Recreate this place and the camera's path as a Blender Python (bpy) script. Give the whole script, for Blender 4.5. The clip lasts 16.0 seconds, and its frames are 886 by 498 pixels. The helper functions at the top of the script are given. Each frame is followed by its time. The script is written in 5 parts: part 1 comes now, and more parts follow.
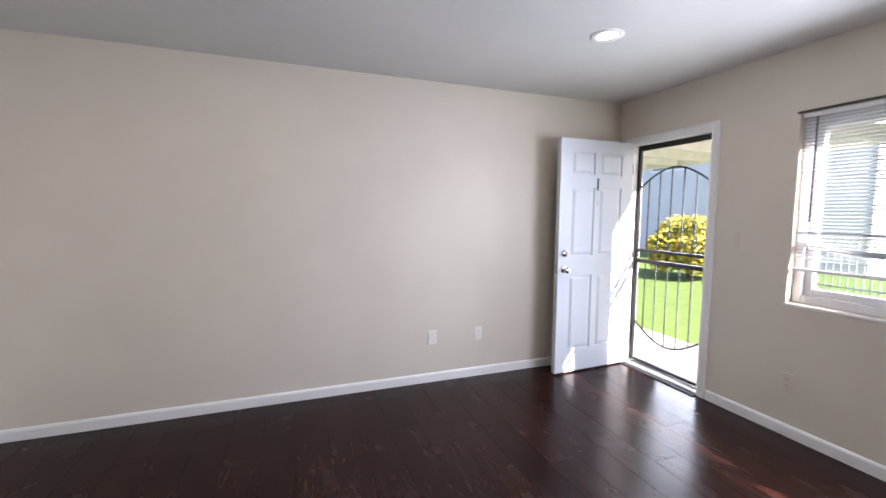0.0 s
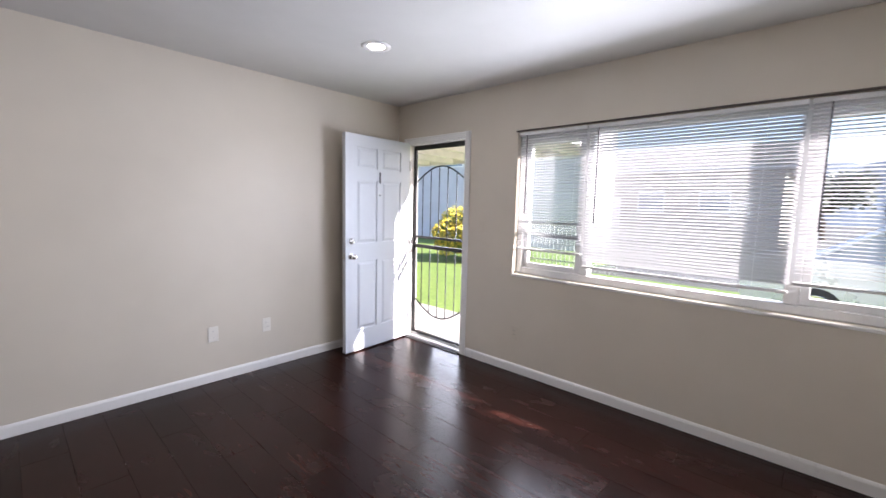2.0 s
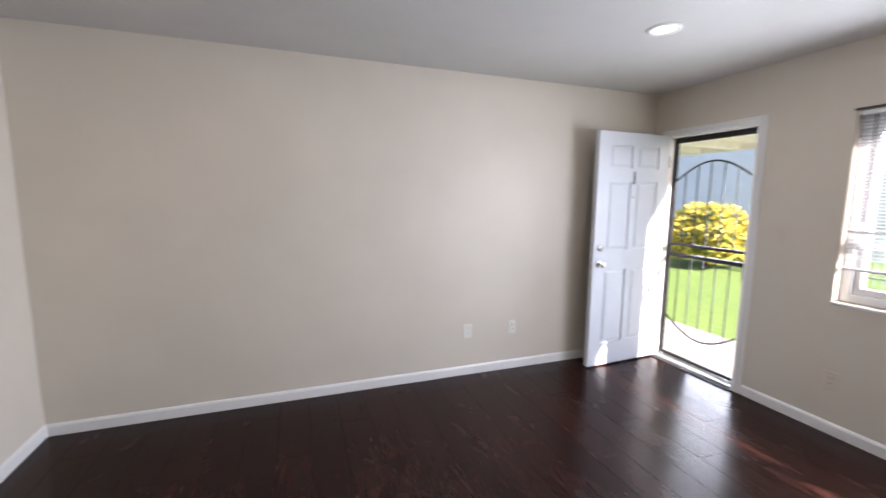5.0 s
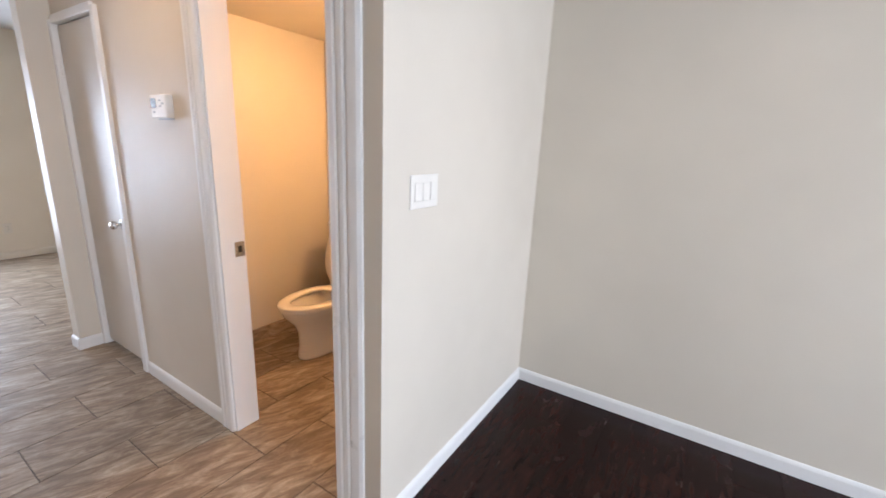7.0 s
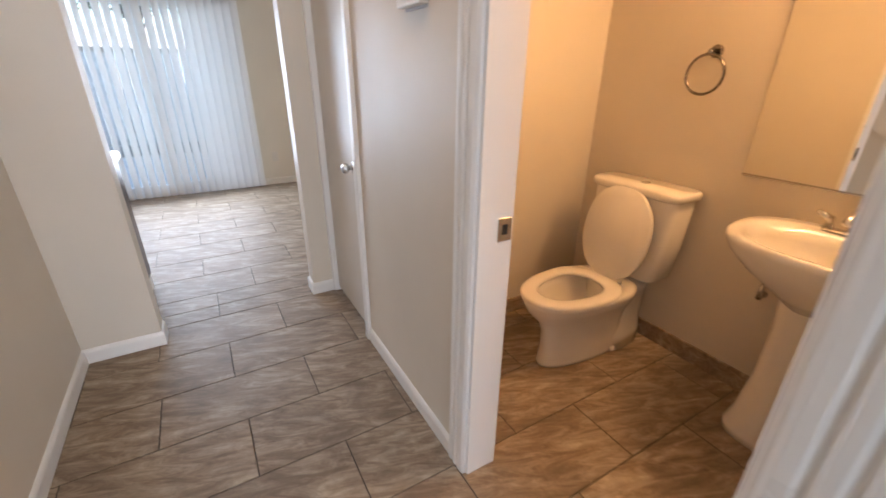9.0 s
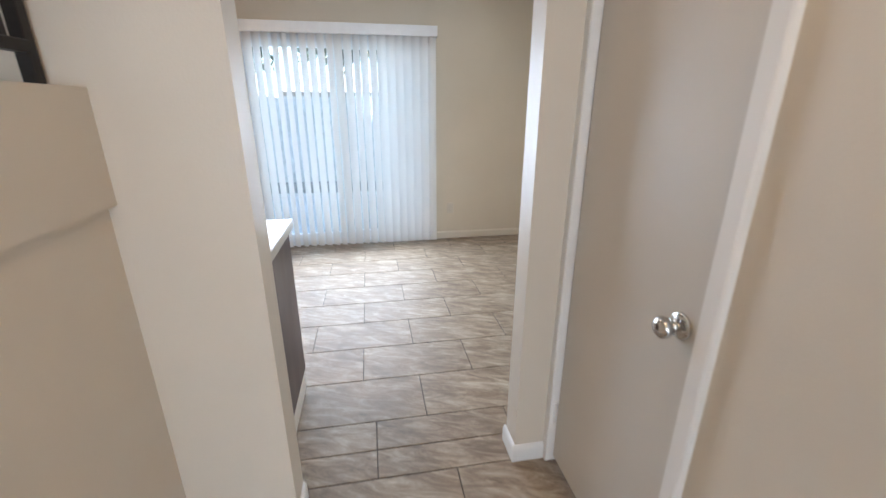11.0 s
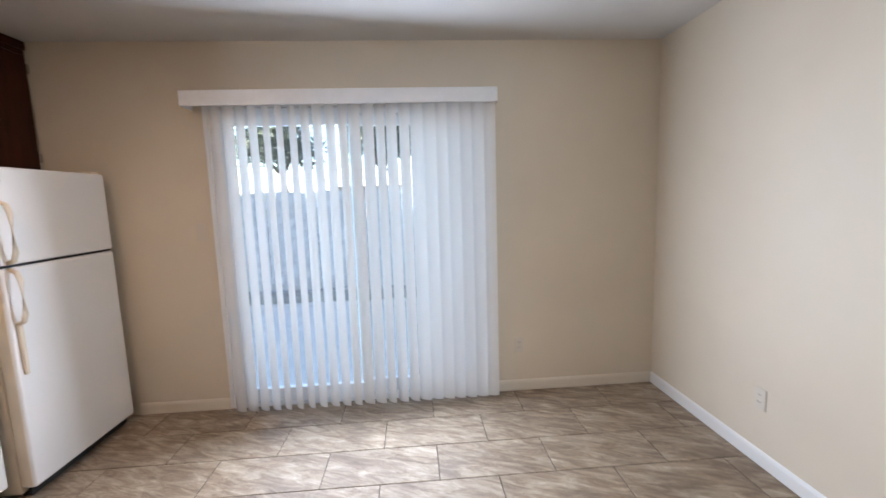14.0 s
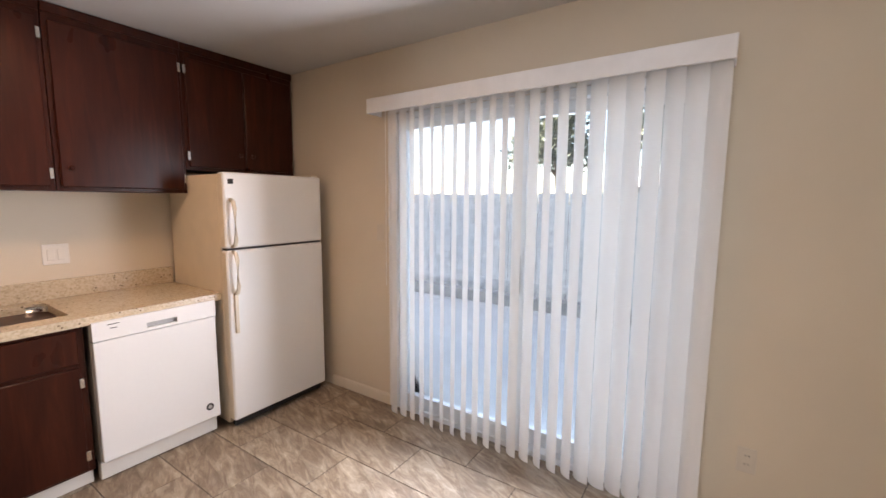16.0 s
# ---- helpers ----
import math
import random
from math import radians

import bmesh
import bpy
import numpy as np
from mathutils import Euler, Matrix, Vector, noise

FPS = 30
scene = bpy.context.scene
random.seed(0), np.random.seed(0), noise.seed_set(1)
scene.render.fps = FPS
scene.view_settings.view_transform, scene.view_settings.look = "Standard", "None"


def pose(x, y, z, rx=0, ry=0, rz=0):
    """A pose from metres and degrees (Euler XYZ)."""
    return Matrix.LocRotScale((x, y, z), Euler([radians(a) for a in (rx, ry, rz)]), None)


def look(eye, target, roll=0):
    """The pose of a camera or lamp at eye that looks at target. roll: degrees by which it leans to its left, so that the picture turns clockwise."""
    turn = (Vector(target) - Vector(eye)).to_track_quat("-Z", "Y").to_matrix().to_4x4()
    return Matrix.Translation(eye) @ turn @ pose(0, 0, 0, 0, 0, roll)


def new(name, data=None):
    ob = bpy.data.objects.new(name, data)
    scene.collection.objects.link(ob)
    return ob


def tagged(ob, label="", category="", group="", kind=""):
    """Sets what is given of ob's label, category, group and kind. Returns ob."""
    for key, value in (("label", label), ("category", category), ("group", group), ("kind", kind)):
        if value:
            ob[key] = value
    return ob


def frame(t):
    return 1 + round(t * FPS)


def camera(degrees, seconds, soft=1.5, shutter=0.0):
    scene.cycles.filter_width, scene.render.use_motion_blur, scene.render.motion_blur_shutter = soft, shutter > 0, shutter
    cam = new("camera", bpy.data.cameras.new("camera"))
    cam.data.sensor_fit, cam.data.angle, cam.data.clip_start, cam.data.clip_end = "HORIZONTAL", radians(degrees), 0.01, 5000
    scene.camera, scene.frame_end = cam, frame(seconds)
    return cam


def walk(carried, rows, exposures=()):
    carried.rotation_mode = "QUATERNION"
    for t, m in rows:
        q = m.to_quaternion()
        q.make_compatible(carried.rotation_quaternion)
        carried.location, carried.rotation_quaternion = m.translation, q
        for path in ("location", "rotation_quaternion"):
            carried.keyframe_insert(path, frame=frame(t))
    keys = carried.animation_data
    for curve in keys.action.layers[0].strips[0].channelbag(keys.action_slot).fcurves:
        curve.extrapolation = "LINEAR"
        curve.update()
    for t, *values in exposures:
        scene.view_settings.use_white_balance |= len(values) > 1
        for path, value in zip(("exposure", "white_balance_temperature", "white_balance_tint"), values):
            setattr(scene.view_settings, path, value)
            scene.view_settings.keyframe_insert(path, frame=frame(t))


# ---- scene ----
cam = camera(94.4, 16.0, 1.5, 0.3)
PATH = [
    (0, (-0.121, 0.396, 1.413), (0.566, 2.265, 1.236), 0.4),
    (0.5, (-0.141, 0.366, 1.415), (0.788, 2.125, 1.214), 0.8),
    (1, (-0.11, 0.299, 1.411), (0.996, 1.952, 1.202), 1.0),
    (1.5, (-0.095, 0.19, 1.412), (1.193, 1.706, 1.196), 1.4),
    (2, (-0.118, 0.145, 1.424), (1.34, 1.498, 1.21), 1.4),
    (2.5, (-0.211, 0.16, 1.417), (1.399, 1.331, 1.219), 1.1),
    (3, (-0.248, 0.147, 1.415), (1.472, 1.149, 1.229), 0.8),
    (3.2, (-0.261, 0.12, 1.426), (1.485, 1.077, 1.237), 0.6),
    (5.5, (-0.468, 0.676, 1.506), (-0.324, 2.65, 1.218), 0.8),
    (6, (-0.621, 0.849, 1.472), (-0.946, 2.795, 1.145), 1.4),
    (6.5, (-0.808, 1.045, 1.436), (-1.575, 2.849, 1.04), 2.0),
    (7, (-1.03, 1.248, 1.45), (-2.068, 2.886, 0.959), 2.5),
    (7.5, (-1.281, 1.359, 1.413), (-2.499, 2.835, 0.834), 2.3),
    (8, (-1.536, 1.46, 1.375), (-2.892, 2.764, 0.697), 1.8),
    (8.5, (-1.742, 1.588, 1.371), (-3.203, 2.732, 0.623), 1.4),
    (9, (-1.971, 1.603, 1.348), (-3.554, 2.531, 0.552), 0.6),
    (9.5, (-2.249, 1.471, 1.349), (-3.94, 2.193, 0.562), 0.6),
    (10, (-2.593, 1.521, 1.374), (-4.392, 1.981, 0.63), 0.8),
    (10.2, (-2.703, 1.533, 1.388), (-4.523, 1.927, 0.657), 1.0),
    (12.3, (-3.998, 1.552, 1.383), (-5.889, 2.02, 0.929), 0.2),
    (12.5, (-4.125, 1.525, 1.389), (-5.989, 2.126, 0.981), 0.7),
    (13, (-4.319, 1.552, 1.391), (-6.155, 2.279, 1.078), 0.1),
    (13.5, (-4.502, 1.594, 1.409), (-6.422, 2.079, 1.134), -1.3),
    (14, (-4.69, 1.666, 1.415), (-6.669, 1.806, 1.169), -1.8),
    (14.1, (-4.73, 1.685, 1.417), (-6.714, 1.749, 1.181), -1.9),
    (14.5, (-4.899, 1.764, 1.438), (-6.874, 1.555, 1.202), -1.4),
    (15, (-5.038, 1.976, 1.457), (-6.95, 1.434, 1.232), -0.4),
    (15.5, (-5.159, 2.102, 1.458), (-6.972, 1.286, 1.234), 0.2),
    (16, (-5.373, 2.213, 1.462), (-7.027, 1.112, 1.229), 0.4),
]
# seconds, stops, kelvin, tint
LIGHT_ROWS = [(0.0, 2.42, 6150, 22), (3.2, 2.2, 6250, 22), (5.5, 2.6, 6250, 21), (6.3, 2.95, 6100, 20), (7.0, 2.92, 6000, 17), (8.5, 2.68, 6150, 18), (10.2, 3.02, 6200, 12), (12.3, 2.68, 5650, 14), (13.5, 2.64, 6050, 16), (14.5, 2.82, 6350, 19), (15.5, 2.85, 6950, 22), (16.0, 2.72, 7050, 24)]
walk(cam, [(t, look(eye, aim, roll)) for t, eye, aim, roll in PATH], exposures=LIGHT_ROWS)

# ---- world, sun, lamps ----
SUN_ELEVATION, SUN_TRAVEL = 31.0, (-0.433, 0.901)
sky_world = bpy.data.worlds.new("daylight")
scene.world = sky_world
sky_world.use_nodes = True
wn = sky_world.node_tree
sky = wn.nodes.new("ShaderNodeTexSky")
sky.sky_type, sky.sun_disc = "NISHITA", False
sky.sun_elevation = radians(SUN_ELEVATION)
sky.sun_rotation = math.atan2(-SUN_TRAVEL[0], -SUN_TRAVEL[1])
wn.links.new(sky.outputs[0], wn.nodes["Background"].inputs[0])
wn.nodes["Background"].inputs[1].default_value = 0.085


def lamp(name, kind, place, aim, watts, colour, size=0.2, size_y=None, spread=180):
    data = bpy.data.lights.new(name, kind)
    data.energy, data.color = watts, colour
    if kind == "AREA":
        data.shape, data.size, data.spread = ("RECTANGLE" if size_y else "DISK"), size, radians(spread)
        if size_y:
            data.size_y = size_y
    if kind == "SUN":
        data.angle = radians(0.6)
    ob = new(name, data)
    ob.matrix_world = look(place, aim)
    return ob


ce = math.cos(radians(SUN_ELEVATION))
sun_way = Vector((SUN_TRAVEL[0] * ce, SUN_TRAVEL[1] * ce, -math.sin(radians(SUN_ELEVATION))))
lamp("sun", "SUN", (8, -14, 12), Vector((8, -14, 12)) + sun_way, 5.0, (1.0, 0.93, 0.84))
DAY = (0.84, 0.92, 1.0)
lamp("window_daylight", "AREA", (2.67, 0.865, 1.38), (0, 1.08, 1.05), 15.0, DAY, 2.3, 0.9, 180)
lamp("window_slat_bounce", "AREA", (2.68, 0.865, 1.62), (0.6, 0.865, 2.6), 1.3, (0.93, 1.0, 0.93), 2.3, 0.4, 150)
lamp("door_daylight", "AREA", (2.97, 2.90, 1.05), (0, 2.3, 0.75), 3.9, DAY, 0.5, 1.9, 95)
lamp("slider_daylight", "AREA", (-7.25, 1.29, 1.12), (0, 2.45, 0.85), 10.2, (0.80, 0.90, 1.0), 1.55, 1.55, 180)
lamp("patio_daylight", "AREA", (-8.15, 0.95, 1.15), (-7.15, 1.45, 1.0), 4.0, (0.58, 0.79, 1.0), 1.6, 1.7, 110)
for cx in (1.615, -0.62):
    lamp("can_lamp", "AREA", (cx, 2.39, 2.425), (cx, 2.39, 0), 0.55, (1.0, 0.9, 0.78), 0.13)
lamp("vanity_lamp", "AREA", (-2.45, 3.40, 1.93), (-3.0, 2.8, 1.5), 2.1, (1.0, 0.50, 0.17), 0.3, 0.1)
lamp("hall_lamp", "AREA", (-3.1, 1.68, 2.40), (-3.1, 1.70, 0), 0.28, (1.0, 0.64, 0.34), 0.2)
lamp("kitchen_lamp", "AREA", (-5.75, 0.2, 2.36), (-5.75, 0.2, 0), 1.3, (1.0, 0.70, 0.48), 0.32)
# added fill over the stairs; no fixture is known there
lamp("stair_lamp", "AREA", (-3.1, 0.35, 4.80), (-3.1, 0.35, 0), 0.4, (1.0, 0.9, 0.78), 0.3)

# ---- materials ----


class Nodes:
    """A small wrapper that links nodes of one material."""

    def __init__(self, name):
        self.mat = bpy.data.materials.new(name)
        self.mat.use_nodes = True
        self.tree = self.mat.node_tree
        self.bsdf = self.tree.nodes["Principled BSDF"]
        self.geo = self.tree.nodes.new("ShaderNodeNewGeometry")
        self.info = self.tree.nodes.new("ShaderNodeObjectInfo")

    def node(self, kind, **inputs):
        n = self.tree.nodes.new(kind)
        for key, value in inputs.items():
            self.feed(n.inputs[key.replace("_", " ")], value)
        return n

    def feed(self, socket, value):
        if isinstance(value, bpy.types.NodeSocket):
            self.tree.links.new(value, socket)
        elif isinstance(value, tuple) and len(value) == 3 and socket.type == "RGBA":
            socket.default_value = (*value, 1)
        else:
            socket.default_value = value

    def place(self, scale=(1, 1, 1), turn=0.0, vary=0.0):
        m = self.tree.nodes.new("ShaderNodeMapping")
        self.feed(m.inputs["Vector"], self.geo.outputs["Position"])
        m.inputs["Scale"].default_value = scale
        m.inputs["Rotation"].default_value = (0, 0, radians(turn))
        if vary:
            k = self.node("ShaderNodeMath", Value=self.info.outputs["Random"])
            k.operation = "MULTIPLY"
            k.inputs[1].default_value = vary
            self.feed(m.inputs["Location"], k.outputs[0])
        return m.outputs[0]

    def slanted(self, degrees, scale, vary):
        """Positions turned about the upright axis first, then stretched."""
        first = self.tree.nodes.new("ShaderNodeMapping")
        first.inputs["Rotation"].default_value = (0, 0, radians(degrees))
        self.feed(first.inputs["Vector"], self.geo.outputs["Position"])
        out = self.place(scale, 0, vary)
        self.feed(out.node.inputs["Vector"], first.outputs[0])
        return out

    def noise(self, vector, scale, detail=4.0, rough=0.55, distort=0.0):
        return self.node("ShaderNodeTexNoise", Vector=vector, Scale=scale, Detail=detail, Roughness=rough, Distortion=distort).outputs["Fac"]

    def ramp(self, fac, *stops):
        r = self.node("ShaderNodeValToRGB", Fac=fac)
        e = r.color_ramp.elements
        while len(e) < len(stops):
            e.new(0.5)
        for el, (pos, col) in zip(e, stops):
            el.position, el.color = pos, (*col, 1)
        return r.outputs[0]

    def span(self, fac, lo, hi, a=0.0, b=1.0):
        n = self.node("ShaderNodeMapRange", Value=fac)
        for key, v in zip(("From Min", "From Max", "To Min", "To Max"), (lo, hi, a, b)):
            n.inputs[key].default_value = v
        return n.outputs[0]

    def mix(self, fac, a, b, blend="MIX"):
        n = self.tree.nodes.new("ShaderNodeMix")
        n.data_type, n.blend_type = "RGBA", blend
        self.feed(n.inputs[0], fac)
        self.feed(n.inputs[6], a)
        self.feed(n.inputs[7], b)
        return n.outputs[2]

    def bump(self, height, strength, distance):
        b = self.node("ShaderNodeBump", Height=height, Strength=strength, Distance=distance)
        self.feed(self.bsdf.inputs["Normal"], b.outputs[0])

    def set(self, **inputs):
        for key, value in inputs.items():
            self.feed(self.bsdf.inputs[key.replace("_", " ")], value)
        return self.mat


def painted(name, colour, rough, peel=0.25, peel_scale=170.0, shade=0.05):
    n = Nodes(name)
    p = n.place()
    big = n.noise(p, 1.6, 3)
    dark = tuple(c * (1 - shade) for c in colour)
    col = n.mix(n.span(big, 0.35, 0.65), colour, dark)
    fine = n.noise(p, peel_scale, 3, 0.6)
    n.bump(fine, peel, 0.0012)
    n.set(Base_Color=col, Roughness=n.span(n.noise(p, 7, 4), 0.3, 0.7, rough - 0.05, rough + 0.07))
    return n.mat


def plain(name, colour, rough, metal=0.0, vary=0.08, scale=14.0, bump=0.0, coat=0.0):
    n = Nodes(name)
    p = n.place()
    f = n.noise(p, scale, 4)
    col = n.mix(n.span(f, 0.3, 0.7), tuple(c * (1 - vary) for c in colour), tuple(min(1, c * (1 + vary)) for c in colour))
    if bump:
        n.bump(n.noise(p, scale * 12, 3), bump, 0.001)
    n.set(Base_Color=col, Roughness=n.span(f, 0.3, 0.7, rough * 0.95, min(1, rough * 1.05)), Metallic=metal, Coat_Weight=coat)
    return n.mat


WALL = painted("wall_paint", (0.67, 0.612, 0.52), 0.48, 0.35, 140)
K_WALL = painted("kitchen_paint", (0.68, 0.598, 0.475), 0.55, 0.35, 140)
TAN = plain("tan_siding", (0.40, 0.365, 0.335), 0.7, 0, 0.06, 2)
# distance haze is put into the hill colour as a blue tint
HAZED_HILL = plain("hazed_hill", (0.13, 0.16, 0.205), 0.9, 0, 0.3, 0.2)
BATH_WALL = painted("bath_paint", (0.70, 0.65, 0.56), 0.45, 0.3, 140)
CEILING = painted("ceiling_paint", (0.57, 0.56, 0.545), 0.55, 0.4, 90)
TRIM = painted("trim_paint", (0.80, 0.795, 0.775), 0.32, 0.08, 60, 0.03)
DOOR_PAINT = painted("door_paint", (0.60, 0.625, 0.66), 0.52, 0.12, 90, 0.04)
CLOSET_PAINT = painted("closet_door_paint", (0.66, 0.63, 0.575), 0.38, 0.15, 90, 0.05)
PLATE = plain("switch_plastic", (0.77, 0.74, 0.68), 0.32, 0, 0.02)
# near-black painted as shade inside openings and gaps; badges and markings use it too
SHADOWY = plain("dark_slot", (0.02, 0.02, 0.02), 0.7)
CHROME = plain("brushed_chrome", (0.62, 0.61, 0.59), 0.18, 1.0, 0.05)
BLACK_IRON = plain("black_iron", (0.018, 0.017, 0.017), 0.42, 0.4, 0.2, 30, 0.15)
CERAMIC = plain("ceramic", (0.80, 0.77, 0.71), 0.10, 0, 0.02, 4, 0, 0.4)
VINYL = plain("white_vinyl", (0.80, 0.81, 0.82), 0.35, 0, 0.03)
NICKEL = plain("dark_nickel", (0.20, 0.18, 0.16), 0.22, 1.0, 0.1)
STEEL = plain("stainless_steel", (0.55, 0.53, 0.50), 0.26, 1.0, 0.06, 40)
ENAMEL = plain("white_enamel", (0.80, 0.79, 0.765), 0.34, 0, 0.006, 40, 0.04)
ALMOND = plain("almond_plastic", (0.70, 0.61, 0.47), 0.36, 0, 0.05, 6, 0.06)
GREY_PLASTIC = plain("grey_plastic", (0.42, 0.42, 0.41), 0.4)
CONCRETE = plain("concrete", (0.33, 0.32, 0.30), 0.85, 0, 0.14, 5, 0.4)
PATIO = plain("pale_patio_concrete", (0.60, 0.59, 0.57), 0.85, 0, 0.1, 5, 0.3)
GROUT = plain("grout", (0.085, 0.070, 0.056), 0.9, 0, 0.2, 30, 0.3)
SUBFLOOR = plain("dark_joint", (0.012, 0.008, 0.006), 0.8)
MIRROR = plain("mirror_glass", (0.86, 0.87, 0.85), 0.02, 1.0, 0.0)
PAINTED_PLATE = plain("painted_over_plastic", (0.64, 0.58, 0.49), 0.4, 0, 0.02)
RUBBER = plain("black_rubber", (0.02, 0.02, 0.02), 0.7)


def wood_floor():
    n = Nodes("dark_laminate")
    p = n.place((1, 0.16, 1), 0, 37.0)
    grain = n.noise(p, 50, 6, 0.6, 0.25)
    p2 = n.place((1, 0.45, 1), 0, 53.0)
    blot = n.noise(p2, 5.0, 6, 0.62, 0.3)
    base = n.ramp(grain, (0.30, (0.0022, 0.0010, 0.0009)), (0.52, (0.016, 0.0048, 0.0036)), (0.78, (0.040, 0.0125, 0.0090)))
    col = n.mix(n.span(blot, 0.35, 0.80, 0.0, 0.55), base, (0.036, 0.0135, 0.0095))
    tone = n.span(n.info.outputs["Random"], 0, 1, 0.8, 1.2)
    col = n.mix(1.0, col, n.node("ShaderNodeCombineColor", Red=tone, Green=tone, Blue=tone).outputs[0], "MULTIPLY")
    n.bump(grain, 0.12, 0.0008)
    return n.set(Base_Color=col, Roughness=n.span(blot, 0.3, 0.7, 0.2, 0.3), Specular_IOR_Level=0.18)


def stone_tile():
    n = Nodes("stone_look_tile")
    p = n.slanted(20, (1.0, 0.24, 1), 61.0)
    vein = n.noise(p, 21, 9, 0.68, 0.9)
    cloud = n.noise(n.slanted(20, (1, 0.45, 1), 29.0), 6.5, 6, 0.62, 0.8)
    fine = n.noise(n.place(), 60, 5, 0.7)
    col = n.ramp(vein, (0.30, (0.155, 0.108, 0.072)), (0.46, (0.28, 0.210, 0.145)), (0.57, (0.40, 0.322, 0.235)), (0.70, (0.56, 0.465, 0.355)))
    col = n.mix(n.span(cloud, 0.45, 0.68, 0, 0.6), col, (0.14, 0.10, 0.072))
    col = n.mix(n.span(fine, 0.4, 0.8, 0, 0.25), col, (0.12, 0.095, 0.07))
    n.bump(vein, 0.06, 0.0012)
    return n.set(Base_Color=col, Roughness=n.span(vein, 0.3, 0.7, 0.50, 0.57), Specular_IOR_Level=0.42)


def cabinet_wood():
    n = Nodes("dark_cherry_wood")
    p = n.place((1, 1, 0.10), 0, 19.0)
    grain = n.noise(p, 22, 6, 0.6, 0.8)
    cloud = n.noise(n.place((1, 1, 0.5)), 4, 3)
    col = n.ramp(grain, (0.3, (0.022, 0.0038, 0.0018)), (0.55, (0.044, 0.0095, 0.0042)), (0.8, (0.074, 0.017, 0.0075)))
    col = n.mix(n.span(cloud, 0.4, 0.7, 0, 0.5), col, (0.024, 0.0042, 0.002))
    n.bump(grain, 0.1, 0.0006)
    return n.set(Base_Color=col, Roughness=n.span(cloud, 0.3, 0.7, 0.26, 0.36), Specular_IOR_Level=0.24)


def speckled_counter():
    n = Nodes("speckled_quartz")
    p = n.place()
    v = n.node("ShaderNodeTexVoronoi", Vector=p, Scale=42.0, Randomness=1.0)
    rare = n.noise(p, 23, 2)
    mask = n.tree.nodes.new("ShaderNodeMath")
    mask.operation = "MULTIPLY"
    n.feed(mask.inputs[0], n.span(v.outputs["Distance"], 0.24, 0.16))
    n.feed(mask.inputs[1], n.span(rare, 0.52, 0.58))
    base = n.ramp(n.noise(p, 90, 3), (0.3, (0.46, 0.37, 0.25)), (0.5, (0.60, 0.50, 0.36)), (0.75, (0.68, 0.59, 0.45)))
    col = n.mix(mask.outputs[0], base, (0.13, 0.085, 0.05))
    return n.set(Base_Color=col, Roughness=0.22)


def glass(name, tint=(0.95, 0.98, 0.97)):
    n = Nodes(name)
    clear = n.node("ShaderNodeBsdfTransparent", Color=tint)
    shine = n.node("ShaderNodeBsdfGlossy", Color=(1.0, 1.0, 1.0), Roughness=0.03)
    f = n.node("ShaderNodeFresnel", IOR=1.45)
    m = n.node("ShaderNodeMixShader", Fac=f.outputs[0])
    n.tree.links.new(clear.outputs[0], m.inputs[1])
    n.tree.links.new(shine.outputs[0], m.inputs[2])
    n.tree.links.new(m.outputs[0], n.tree.nodes["Material Output"].inputs[0])
    return n.mat


def see_through_white(name, colour, share, rough=0.5):
    """A thin white sheet that lets part of the light pass."""
    n = Nodes(name)
    n.set(Base_Color=colour, Roughness=rough)
    t = n.node("ShaderNodeBsdfTranslucent", Color=colour)
    m = n.node("ShaderNodeMixShader", Fac=share)
    n.tree.links.new(n.bsdf.outputs[0], m.inputs[1])
    n.tree.links.new(t.outputs[0], m.inputs[2])
    n.tree.links.new(m.outputs[0], n.tree.nodes["Material Output"].inputs[0])
    return n.mat


def glowing(name, colour, strength):
    n = Nodes(name)
    return n.set(Base_Color=colour, Emission_Color=colour, Emission_Strength=strength)


def grassy():
    n = Nodes("lawn_grass")
    f = n.noise(n.place(), 9, 6, 0.7)
    g = n.noise(n.place(), 0.7, 3)
    col = n.ramp(f, (0.3, (0.075, 0.13, 0.022)), (0.6, (0.13, 0.205, 0.036)), (0.8, (0.20, 0.27, 0.07)))
    col = n.mix(n.span(g, 0.4, 0.65, 0, 0.4), col, (0.125, 0.175, 0.036))
    n.bump(n.noise(n.place(), 60, 3), 0.6, 0.02)
    return n.set(Base_Color=col, Roughness=0.8)


LAMINATE, TILE, CHERRY, QUARTZ = wood_floor(), stone_tile(), cabinet_wood(), speckled_counter()
GLASS = glass("window_glass")
VANE = see_through_white("blind_vane", (0.80, 0.77, 0.73), 0.36)
SLAT = see_through_white("blind_slat", (0.60, 0.61, 0.63), 0.27, 0.45)
LENS = glowing("lamp_lens", (1.0, 0.9, 0.76), 4.0)
WARM_LENS = glowing("warm_lamp_lens", (1.0, 0.66, 0.35), 4.0)
GRASS = grassy()
LEAF = plain("bush_leaf", (0.10, 0.16, 0.02), 0.55, 0, 0.4, 9)
BLOSSOM = plain("yellow_leaf", (0.60, 0.48, 0.06), 0.55, 0, 0.3, 9)
TREE_LEAF = plain("tree_leaf", (0.10, 0.12, 0.085), 0.6, 0, 0.4, 5)
BARK = plain("bark", (0.10, 0.07, 0.05), 0.9, 0, 0.3, 20, 0.5)
SIDING = plain("pale_siding", (0.60, 0.59, 0.62), 0.6, 0, 0.05, 2)
SOFFIT = plain("cream_soffit", (0.82, 0.74, 0.76), 0.6, 0, 0.06, 6)
ROOF_TILE = plain("grey_shingle", (0.24, 0.225, 0.22), 0.9, 0, 0.25, 20, 0.4)
